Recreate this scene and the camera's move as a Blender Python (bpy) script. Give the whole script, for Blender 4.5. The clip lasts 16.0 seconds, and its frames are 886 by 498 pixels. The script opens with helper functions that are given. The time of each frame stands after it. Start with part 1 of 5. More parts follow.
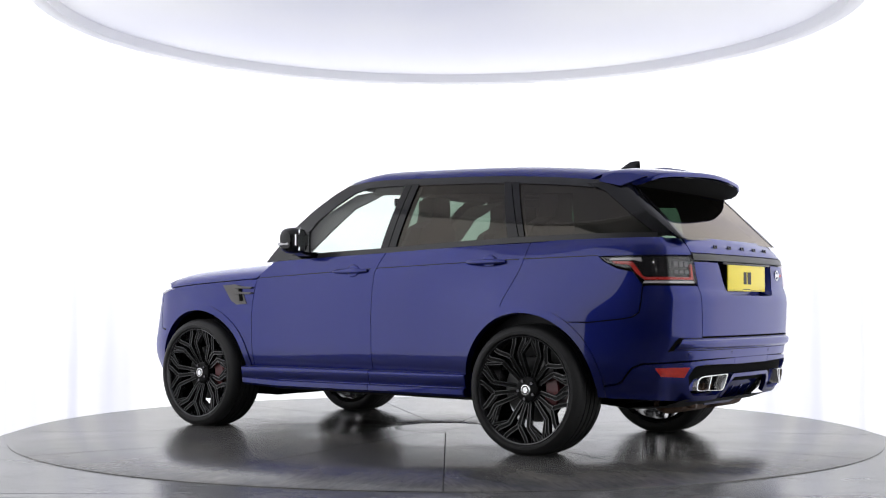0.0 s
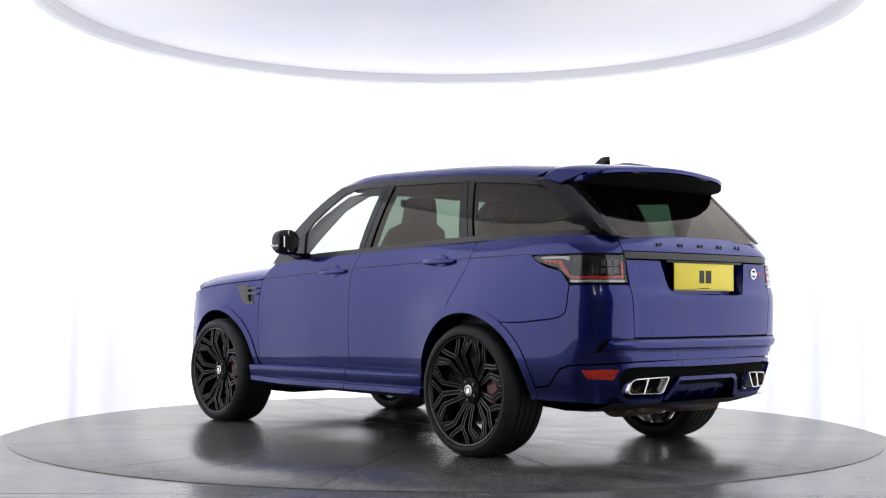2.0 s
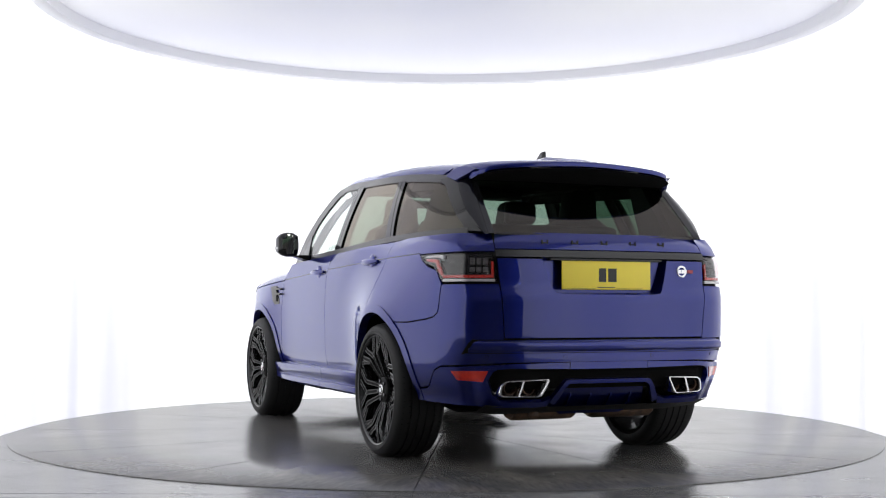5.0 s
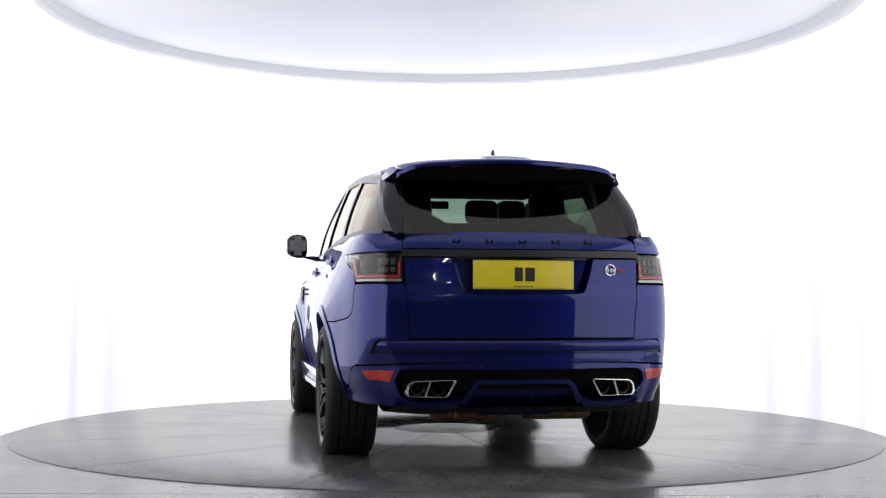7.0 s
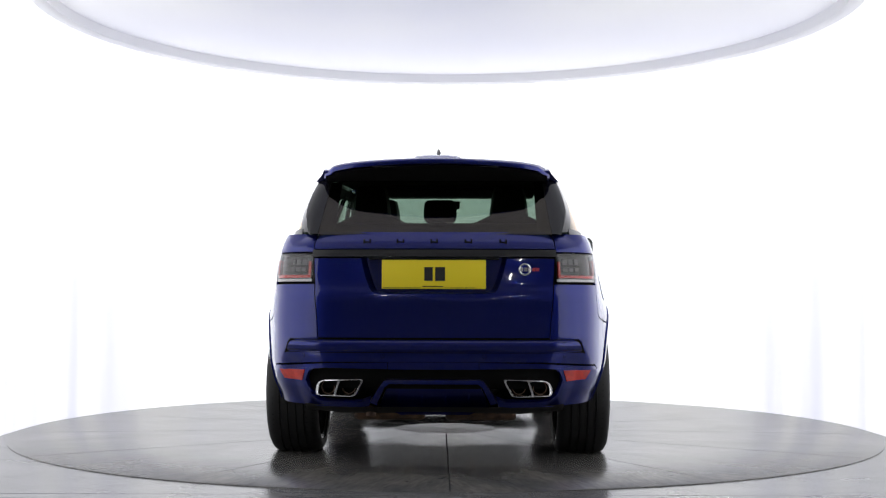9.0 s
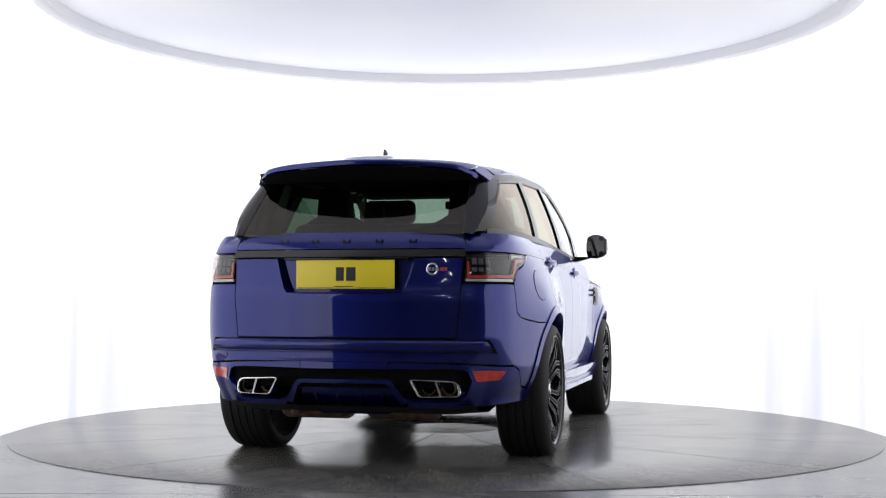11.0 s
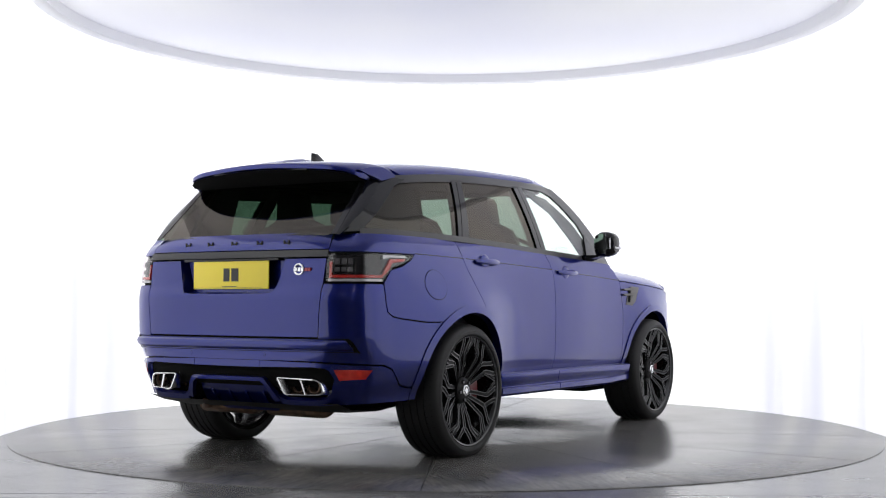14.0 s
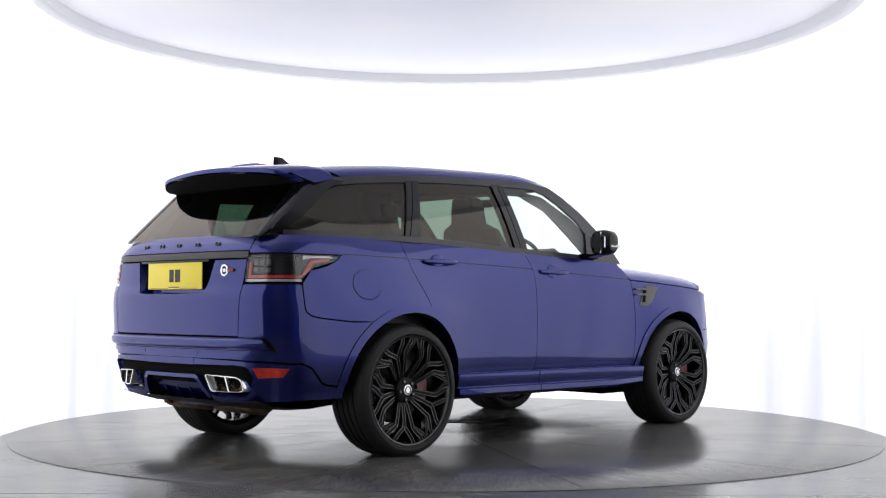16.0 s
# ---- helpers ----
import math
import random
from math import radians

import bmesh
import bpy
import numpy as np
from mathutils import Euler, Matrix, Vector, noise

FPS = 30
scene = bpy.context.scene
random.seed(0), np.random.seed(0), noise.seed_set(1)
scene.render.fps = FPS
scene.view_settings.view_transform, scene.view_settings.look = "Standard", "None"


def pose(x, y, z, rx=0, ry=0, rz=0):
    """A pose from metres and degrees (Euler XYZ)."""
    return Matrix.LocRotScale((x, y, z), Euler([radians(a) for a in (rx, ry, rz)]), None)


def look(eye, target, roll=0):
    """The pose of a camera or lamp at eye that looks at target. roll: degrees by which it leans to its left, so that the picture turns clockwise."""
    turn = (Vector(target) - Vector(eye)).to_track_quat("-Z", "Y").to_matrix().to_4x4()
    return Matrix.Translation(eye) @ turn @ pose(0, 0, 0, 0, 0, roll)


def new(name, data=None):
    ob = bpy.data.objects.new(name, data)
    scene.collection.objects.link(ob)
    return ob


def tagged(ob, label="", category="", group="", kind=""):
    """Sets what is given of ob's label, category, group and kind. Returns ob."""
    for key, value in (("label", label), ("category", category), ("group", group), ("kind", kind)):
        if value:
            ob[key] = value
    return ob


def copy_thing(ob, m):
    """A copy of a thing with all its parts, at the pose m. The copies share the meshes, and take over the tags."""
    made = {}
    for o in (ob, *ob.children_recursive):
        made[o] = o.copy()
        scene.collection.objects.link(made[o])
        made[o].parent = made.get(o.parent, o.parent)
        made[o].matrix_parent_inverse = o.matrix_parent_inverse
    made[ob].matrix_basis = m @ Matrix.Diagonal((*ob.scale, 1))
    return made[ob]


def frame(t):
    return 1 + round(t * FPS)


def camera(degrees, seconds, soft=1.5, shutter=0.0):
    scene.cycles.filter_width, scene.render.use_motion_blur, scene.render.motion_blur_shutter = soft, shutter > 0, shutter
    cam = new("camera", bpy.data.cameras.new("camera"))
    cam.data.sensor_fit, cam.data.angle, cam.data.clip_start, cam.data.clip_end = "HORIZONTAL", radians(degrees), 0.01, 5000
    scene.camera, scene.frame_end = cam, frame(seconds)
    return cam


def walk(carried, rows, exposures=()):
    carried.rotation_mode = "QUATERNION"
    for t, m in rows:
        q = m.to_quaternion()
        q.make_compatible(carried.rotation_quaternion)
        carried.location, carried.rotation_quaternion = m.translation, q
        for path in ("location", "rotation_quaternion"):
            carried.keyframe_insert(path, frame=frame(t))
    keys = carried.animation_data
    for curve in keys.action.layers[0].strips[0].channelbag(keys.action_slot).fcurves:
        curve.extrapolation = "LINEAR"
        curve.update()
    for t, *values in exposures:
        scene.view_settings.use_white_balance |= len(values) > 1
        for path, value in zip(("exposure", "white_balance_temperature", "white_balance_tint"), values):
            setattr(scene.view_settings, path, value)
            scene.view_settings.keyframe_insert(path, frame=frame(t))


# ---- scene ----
# ---- camera: stands still before the turntable; the turntable's axis is the world's origin ----
cam = camera(39.64, 16.0, soft=1.2)
EYE = Vector((0.0, -9.117, 0.921))
CAM_POSE = look(EYE, EYE + Vector((-0.0026, 1.0, 0.0439)), 0.156)
walk(cam, [(0.0, CAM_POSE), (16.0, CAM_POSE)], exposures=[(0.0, 0.0), (16.0, 0.0)])

TURN_START, TURN_RATE = 53.24, -6.083      # degrees, degrees a second
AXIS_X, AXIS_Y = 0.006, 1.348              # the turntable's axis in the car's own space (rear axle at y = 0)
DISC_R, WALL_R, RIM_Z = 3.05, 3.09, 3.08

# ---- light: a glowing stretched ceiling, a white curtain glowing as if back-lit, a dim room behind the camera ----
world = bpy.data.worlds.new("studio_world")
scene.world = world
world.use_nodes = True
world.node_tree.nodes["Background"].inputs["Color"].default_value = (0.5, 0.52, 0.6, 1)
world.node_tree.nodes["Background"].inputs["Strength"].default_value = 0.05
CURTAIN_GLOW, CEILING_GLOW = 1.0, 0.30

# ---- materials ----


def material(name, colour, rough=0.5, metal=0.0, coat=0.0, coat_rough=0.03, spec=0.5):
    m = bpy.data.materials.new(name)
    m.use_nodes = True
    b = m.node_tree.nodes["Principled BSDF"]
    b.inputs["Base Color"].default_value = (*colour, 1)
    b.inputs["Roughness"].default_value = rough
    b.inputs["Metallic"].default_value = metal
    b.inputs["Coat Weight"].default_value = coat
    b.inputs["Coat Roughness"].default_value = coat_rough
    b.inputs["Specular IOR Level"].default_value = spec
    return m


def node(m, kind, **values):
    n = m.node_tree.nodes.new(kind)
    for key, value in values.items():
        n.inputs[key.replace("_", " ")].default_value = value
    return n


def link(m, a, b):
    m.node_tree.links.new(a, b)


def bsdf(m):
    return m.node_tree.nodes["Principled BSDF"]


def mottled(m, low, high, scale, detail=6.0, stretch=(1, 1, 1), bump=0.0, rough=None):
    """Noise between two colours, in the object's space, with relief and a varied gloss."""
    co = node(m, "ShaderNodeTexCoord")
    mp = node(m, "ShaderNodeMapping", Scale=stretch)
    link(m, co.outputs["Object"], mp.inputs["Vector"])
    nz = node(m, "ShaderNodeTexNoise", Scale=scale, Detail=detail, Roughness=0.62)
    link(m, mp.outputs["Vector"], nz.inputs["Vector"])
    rp = node(m, "ShaderNodeValToRGB")
    rp.color_ramp.elements[0].position, rp.color_ramp.elements[1].position = 0.3, 0.7
    rp.color_ramp.elements[0].color, rp.color_ramp.elements[1].color = (*low, 1), (*high, 1)
    link(m, nz.outputs["Fac"], rp.inputs["Fac"])
    link(m, rp.outputs["Color"], bsdf(m).inputs["Base Color"])
    if rough:
        mr = node(m, "ShaderNodeMapRange", To_Min=rough[0], To_Max=rough[1])
        link(m, nz.outputs["Fac"], mr.inputs["Value"])
        link(m, mr.outputs["Result"], bsdf(m).inputs["Roughness"])
    if bump:
        bp = node(m, "ShaderNodeBump", Strength=bump, Distance=0.002)
        link(m, nz.outputs["Fac"], bp.inputs["Height"])
        link(m, bp.outputs["Normal"], bsdf(m).inputs["Normal"])
    return nz, rp


def glass(name, tint, gloss_rough=0.0, mirror_tint=(1, 1, 1)):
    """A thin pane: what passes is tinted, the rest mirrors."""
    m = bpy.data.materials.new(name)
    m.use_nodes = True
    t = m.node_tree
    t.nodes.remove(t.nodes["Principled BSDF"])
    clear = node(m, "ShaderNodeBsdfTransparent", Color=(*tint, 1))
    gloss = node(m, "ShaderNodeBsdfGlossy", Color=(*mirror_tint, 1), Roughness=gloss_rough)
    lw = node(m, "ShaderNodeLayerWeight", Blend=0.5)
    pw = node(m, "ShaderNodeMath")
    pw.operation = "POWER"
    pw.inputs[1].default_value = 5.0
    link(m, lw.outputs["Facing"], pw.inputs[0])
    fr = node(m, "ShaderNodeMapRange", To_Min=0.055, To_Max=1.0)
    link(m, pw.outputs[0], fr.inputs["Value"])
    mix = node(m, "ShaderNodeMixShader")
    link(m, fr.outputs["Result"], mix.inputs["Fac"])
    link(m, clear.outputs["BSDF"], mix.inputs[1])
    link(m, gloss.outputs["BSDF"], mix.inputs[2])
    link(m, mix.outputs["Shader"], t.nodes["Material Output"].inputs["Surface"])
    return m


PAINT = material("blue_pearl_paint", (0.012, 0.016, 0.22), 0.29, 0.78, 1.0, 0.012, 0.2)
bsdf(PAINT).inputs["Specular Tint"].default_value = (0.34, 0.40, 0.75, 1)
bsdf(PAINT).inputs["Coat IOR"].default_value = 1.52
_co = node(PAINT, "ShaderNodeTexCoord")
_fl = node(PAINT, "ShaderNodeTexNoise", Scale=900.0, Detail=1.0)
_fr = node(PAINT, "ShaderNodeValToRGB")
_fr.color_ramp.elements[0].color, _fr.color_ramp.elements[1].color = (0.0033, 0.0085, 0.108, 1), (0.0080, 0.0155, 0.182, 1)
link(PAINT, _co.outputs["Object"], _fl.inputs["Vector"])
link(PAINT, _fl.outputs["Fac"], _fr.inputs["Fac"])
link(PAINT, _fr.outputs["Color"], bsdf(PAINT).inputs["Base Color"])
GLOSS_BLACK = material("gloss_black", (0.006, 0.006, 0.007), 0.08, 0.0, 0.0, spec=0.4)
TRIM_BLACK = material("dark_trim", (0.02, 0.02, 0.021), 0.28)
MATT_BLACK = material("matt_black_plastic", (0.008, 0.008, 0.008), 0.65)
mottled(MATT_BLACK, (0.004, 0.004, 0.004), (0.008, 0.008, 0.008), 60, bump=0.2)
LINER = material("wheel_liner_black", (0.004, 0.004, 0.004), 0.9, spec=0.1)
TYRE = material("tyre_rubber", (0.012, 0.012, 0.012), 0.62)
mottled(TYRE, (0.005, 0.005, 0.005), (0.010, 0.0095, 0.0095), 18, bump=0.25, rough=(0.5, 0.75))
RIM_BLACK = material("satin_black_alloy", (0.010, 0.010, 0.011), 0.24, 0.0, 0.3, 0.1)
RIM_DARK = material("matt_black_alloy", (0.003, 0.003, 0.003), 0.6, spec=0.25)
CHROME = material("polished_chrome", (0.9, 0.9, 0.9), 0.22, 1.0)
NUT = material("dark_steel_nut", (0.09, 0.09, 0.095), 0.25, 0.9)
STEEL = material("brake_disc_steel", (0.10, 0.10, 0.10), 0.4, 0.8)
RUST = material("rusty_exhaust_steel", (0.10, 0.06, 0.04), 0.55, 0.5)
mottled(RUST, (0.05, 0.035, 0.03), (0.22, 0.13, 0.08), 14, bump=0.3)
CALIPER = material("red_caliper_paint", (0.10, 0.004, 0.007), 0.4, 0.0, 0.2)
VENT = material("dark_bronze_satin", (0.11, 0.105, 0.10), 0.38, 0.5)
PLATE = material("yellow_plate", (0.95, 0.76, 0.03), 0.35, 0.0, 0.2)
INK = material("black_print", (0.02, 0.02, 0.02), 0.5)
LETTER = material("black_metal_letters", (0.012, 0.012, 0.014), 0.25, 0.4)
BADGE_SILVER = material("badge_silver", (0.8, 0.8, 0.82), 0.15, 1.0)
BADGE_RED = material("badge_red", (0.45, 0.05, 0.07), 0.3)
LENS_RED = material("red_reflector", (0.55, 0.012, 0.006), 0.12, 0.0, 1.0)
mottled(LENS_RED, (0.38, 0.008, 0.005), (0.75, 0.03, 0.012), 16)
LAMP_GREY = material("lamp_inner_grey", (0.10, 0.10, 0.105), 0.3, 0.3)
LAMP_RED = material("lamp_light_guide", (0.60, 0.03, 0.02), 0.25, 0.0, 0.5)
LAMP_WHITE = material("lamp_clear_block", (0.62, 0.62, 0.63), 0.2, 0.3)
LEATHER = material("black_leather", (0.018, 0.017, 0.017), 0.5)
mottled(LEATHER, (0.013, 0.012, 0.012), (0.020, 0.019, 0.019), 5, bump=0.0)
HEADLINER = material("dark_headliner", (0.05, 0.047, 0.044), 0.9)
PILLAR_GREY = material("grey_fabric_trim", (0.16, 0.155, 0.15), 0.9)
GLASS_CLEAR = glass("clear_tinted_glass", (0.86, 0.90, 0.87))
# warm gloss colour paints the reflection of a brownish room into the pane
GLASS_DARK = glass("privacy_glass", (0.15, 0.22, 0.17), mirror_tint=(1.0, 0.90, 0.80))
GLASS_LENS = glass("smoked_lamp_lens", (0.88, 0.86, 0.86))
MIRROR = material("mirror_glass", (0.85, 0.86, 0.88), 0.01, 1.0)

# emission stands in for light from behind; noise paints faint fold shading into it
CURTAIN = material("backlit_curtain", (0.82, 0.82, 0.83), 0.9)
_c = node(CURTAIN, "ShaderNodeTexCoord")
_m = node(CURTAIN, "ShaderNodeMapping", Scale=(2.2, 2.2, 0.05))
_n = node(CURTAIN, "ShaderNodeTexNoise", Scale=1.1, Detail=1.6)
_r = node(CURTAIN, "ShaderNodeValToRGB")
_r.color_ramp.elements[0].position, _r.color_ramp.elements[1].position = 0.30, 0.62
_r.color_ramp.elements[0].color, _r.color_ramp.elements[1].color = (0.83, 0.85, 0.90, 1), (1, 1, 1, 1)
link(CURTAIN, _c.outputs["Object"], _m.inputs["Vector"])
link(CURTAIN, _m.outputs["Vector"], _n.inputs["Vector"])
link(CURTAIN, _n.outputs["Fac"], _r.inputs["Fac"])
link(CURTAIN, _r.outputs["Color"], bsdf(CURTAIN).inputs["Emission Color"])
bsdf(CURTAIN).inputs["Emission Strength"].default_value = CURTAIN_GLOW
# dimmer copy for the visible sides, with stronger fold shade painted in the glow
CURTAIN_SIDE_DIM = material("dim_curtain_painted_folds", (0.80, 0.80, 0.82), 0.9)
_c = node(CURTAIN_SIDE_DIM, "ShaderNodeTexCoord")
_m = node(CURTAIN_SIDE_DIM, "ShaderNodeMapping", Scale=(3.0, 3.0, 0.06))
_n = node(CURTAIN_SIDE_DIM, "ShaderNodeTexNoise", Scale=1.1, Detail=1.8)
_r = node(CURTAIN_SIDE_DIM, "ShaderNodeValToRGB")
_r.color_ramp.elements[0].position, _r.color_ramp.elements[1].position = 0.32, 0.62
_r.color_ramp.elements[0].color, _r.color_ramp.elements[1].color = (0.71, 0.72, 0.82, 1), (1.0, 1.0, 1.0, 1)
link(CURTAIN_SIDE_DIM, _c.outputs["Object"], _m.inputs["Vector"])
link(CURTAIN_SIDE_DIM, _m.outputs["Vector"], _n.inputs["Vector"])
link(CURTAIN_SIDE_DIM, _n.outputs["Fac"], _r.inputs["Fac"])
link(CURTAIN_SIDE_DIM, _r.outputs["Color"], bsdf(CURTAIN_SIDE_DIM).inputs["Emission Color"])
bsdf(CURTAIN_SIDE_DIM).inputs["Emission Strength"].default_value = CURTAIN_GLOW * 0.88
VIDEO_GLOW = material("video_light_panel", (0.9, 0.9, 0.9), 0.5)
bsdf(VIDEO_GLOW).inputs["Emission Color"].default_value = (1, 0.98, 0.95, 1)
bsdf(VIDEO_GLOW).inputs["Emission Strength"].default_value = 14.0
TUBE_GLOW = material("fluorescent_tube", (0.9, 0.9, 0.9), 0.5)
bsdf(TUBE_GLOW).inputs["Emission Color"].default_value = (1, 1, 1, 1)
bsdf(TUBE_GLOW).inputs["Emission Strength"].default_value = 75.0
DIFFUSER = material("glowing_ceiling_fabric", (0.8, 0.8, 0.82), 0.9)
_nz, _rp = mottled(DIFFUSER, (0.8, 0.8, 0.82), (0.82, 0.82, 0.84), 0.4, 2.0)
_rp2 = node(DIFFUSER, "ShaderNodeValToRGB")
_rp2.color_ramp.elements[0].position, _rp2.color_ramp.elements[1].position = 0.35, 0.68
_rp2.color_ramp.elements[0].color, _rp2.color_ramp.elements[1].color = (0.62, 0.64, 0.84, 1), (1, 1, 1, 1)
link(DIFFUSER, _nz.outputs["Fac"], _rp2.inputs["Fac"])
link(DIFFUSER, _rp2.outputs["Color"], bsdf(DIFFUSER).inputs["Emission Color"])
bsdf(DIFFUSER).inputs["Emission Strength"].default_value = CEILING_GLOW
RIM_WHITE = material("white_ceiling_rim", (0.90, 0.90, 0.92), 0.6)
ROOM_WALL = material("dim_room_plaster", (0.60, 0.60, 0.62), 0.9)
mottled(ROOM_WALL, (0.55, 0.55, 0.57), (0.63, 0.63, 0.66), 2.0)
FLOOR_OUT = material("worn_grey_floor_paint", (0.2, 0.2, 0.2), 0.4)

DISC_TOP = material("scuffed_grey_turntable", (0.2, 0.2, 0.2), 0.3)


def worn_floor(m, low, high, scale, stretch, streak=0.34):
    """Broad stains, fine brush streaks and small dark specks."""
    nz, rp = mottled(m, low, high, scale, 5, stretch, rough=(0.17, 0.31))
    bsdf(m).inputs["Specular IOR Level"].default_value = 0.6
    co = node(m, "ShaderNodeTexCoord")
    mp = node(m, "ShaderNodeMapping", Scale=(3.0, 26.0, 1.0))
    link(m, co.outputs["Object"], mp.inputs["Vector"])
    fine = node(m, "ShaderNodeTexNoise", Scale=2.2, Detail=7.0, Roughness=0.7)
    link(m, mp.outputs["Vector"], fine.inputs["Vector"])
    fr = node(m, "ShaderNodeMapRange", From_Min=0.3, From_Max=0.7, To_Min=1 - streak, To_Max=1 + streak)
    link(m, fine.outputs["Fac"], fr.inputs["Value"])
    speck = node(m, "ShaderNodeTexNoise", Scale=22.0, Detail=3.0)
    link(m, co.outputs["Object"], speck.inputs["Vector"])
    sr = node(m, "ShaderNodeMapRange", From_Min=0.69, From_Max=0.73, To_Min=1.0, To_Max=0.45)
    link(m, speck.outputs["Fac"], sr.inputs["Value"])
    mul = node(m, "ShaderNodeMath")
    mul.operation = "MULTIPLY"
    link(m, fr.outputs["Result"], mul.inputs[0])
    link(m, sr.outputs["Result"], mul.inputs[1])
    sc = node(m, "ShaderNodeVectorMath")
    sc.operation = "SCALE"
    link(m, rp.outputs["Color"], sc.inputs[0])
    link(m, mul.outputs[0], sc.inputs["Scale"])
    link(m, sc.outputs["Vector"], bsdf(m).inputs["Base Color"])


worn_floor(DISC_TOP, (0.056, 0.059, 0.064), (0.158, 0.148, 0.132), 1.3, (1, 2.2, 1), 0.28)
worn_floor(FLOOR_OUT, (0.105, 0.108, 0.112), (0.205, 0.203, 0.200), 2.2, (1, 1.5, 1), 0.10)
SEAM = material("dark_seam", (0.02, 0.02, 0.02), 0.8)
BEIGE = material("beige_edge_strip", (0.62, 0.57, 0.45), 0.6)
DESK = material("dim_desk_laminate", (0.35, 0.34, 0.33), 0.5)

# ---- mesh helpers ----
from mathutils.geometry import tessellate_polygon


def part(name, bm, mat, parent, label="", smooth=True, sharp=35):
    """Links a bmesh as one mesh object under a thing or under a part."""
    me = bpy.data.meshes.new(name)
    bmesh.ops.recalc_face_normals(bm, faces=bm.faces)
    if smooth:
        for f in bm.faces:
            f.smooth = True
        for e in bm.edges:
            if len(e.link_faces) == 2 and e.calc_face_angle(0) > radians(sharp):
                e.smooth = False
    bm.to_mesh(me)
    bm.free()
    return place(name, me, mat, parent, label)


def place(name, me, mat, parent, label=""):
    if not me.materials:
        me.materials.append(mat)
    ob = new(name, me)
    if parent is not None:
        ob.parent = parent
        if parent.get("carries"):
            ob.location = (-AXIS_X, -AXIS_Y, 0)
    return tagged(ob, label)


def box(bm, x0, x1, y0, y1, z0, z1, bevel=0.0, m=None):
    r = bmesh.ops.create_cube(bm, size=1.0)
    bmesh.ops.scale(bm, vec=(x1 - x0, y1 - y0, z1 - z0), verts=r["verts"])
    bmesh.ops.translate(bm, vec=((x0 + x1) / 2, (y0 + y1) / 2, (z0 + z1) / 2), verts=r["verts"])
    vs = r["verts"]
    if bevel:
        es = {e for v in vs for e in v.link_edges}
        out = bmesh.ops.bevel(bm, geom=list(es), offset=bevel, segments=3, affect="EDGES", profile=0.5)
        vs = list({v for f in out["faces"] for v in f.verts} | {v for v in vs if v.is_valid})
    if m is not None:
        bmesh.ops.transform(bm, matrix=m, verts=vs)
    return bm


def lathe(bm, profile, n=48, m=None, a0=0.0, a1=2 * math.pi):
    """Turns (radius, height) points round the x axis: height runs along x."""
    closed = abs(a1 - a0 - 2 * math.pi) < 1e-6
    k = n if closed else n + 1
    rings = []
    for i in range(k):
        a = a0 + (a1 - a0) * i / n
        rings.append([bm.verts.new((h, r * math.cos(a), r * math.sin(a))) for r, h in profile])
    for i in range(n if closed else k - 1):
        A, B = rings[i], rings[(i + 1) % k]
        for j in range(len(profile) - 1):
            bm.faces.new((A[j], A[j + 1], B[j + 1], B[j]))
    if m is not None:
        bmesh.ops.transform(bm, matrix=m, verts=[v for r in rings for v in r])
    return bm


def tube(bm, points, r, n=10, cap=True):
    """A round bar along points."""
    pts = [Vector(p) for p in points]
    rings = []
    for i, p in enumerate(pts):
        d = (pts[min(i + 1, len(pts) - 1)] - pts[max(i - 1, 0)]).normalized()
        s = d.cross(Vector((0, 0, 1)) if abs(d.z) < 0.9 else Vector((1, 0, 0))).normalized()
        t = d.cross(s)
        rings.append([bm.verts.new(p + r * (math.cos(2 * math.pi * k / n) * s + math.sin(2 * math.pi * k / n) * t)) for k in range(n)])
    for A, B in zip(rings, rings[1:]):
        for k in range(n):
            bm.faces.new((A[k], A[(k + 1) % n], B[(k + 1) % n], B[k]))
    if cap:
        bm.faces.new(rings[0]), bm.faces.new(rings[-1])
    return bm


def loft(bm, rings, close=False, caps=False):
    """Skins rows of points."""
    vs = [[bm.verts.new(p) for p in r] for r in rings]
    n = len(vs[0])
    for A, B in zip(vs, vs[1:]):
        for k in range(n if close else n - 1):
            bm.faces.new((A[k], A[(k + 1) % n], B[(k + 1) % n], B[k]))
    if caps:
        bm.faces.new(vs[0]), bm.faces.new(vs[-1])
    return bm


def prism(bm, outline, y0, y1, m=None):
    """An outline in (x, z) pushed from y0 to y1."""
    a = [bm.verts.new((x, y0, z)) for x, z in outline]
    b = [bm.verts.new((x, y1, z)) for x, z in outline]
    n = len(a)
    bm.faces.new(a), bm.faces.new(b)
    for i in range(n):
        bm.faces.new((a[i], a[(i + 1) % n], b[(i + 1) % n], b[i]))
    if m is not None:
        bmesh.ops.transform(bm, matrix=m, verts=a + b)
    return bm


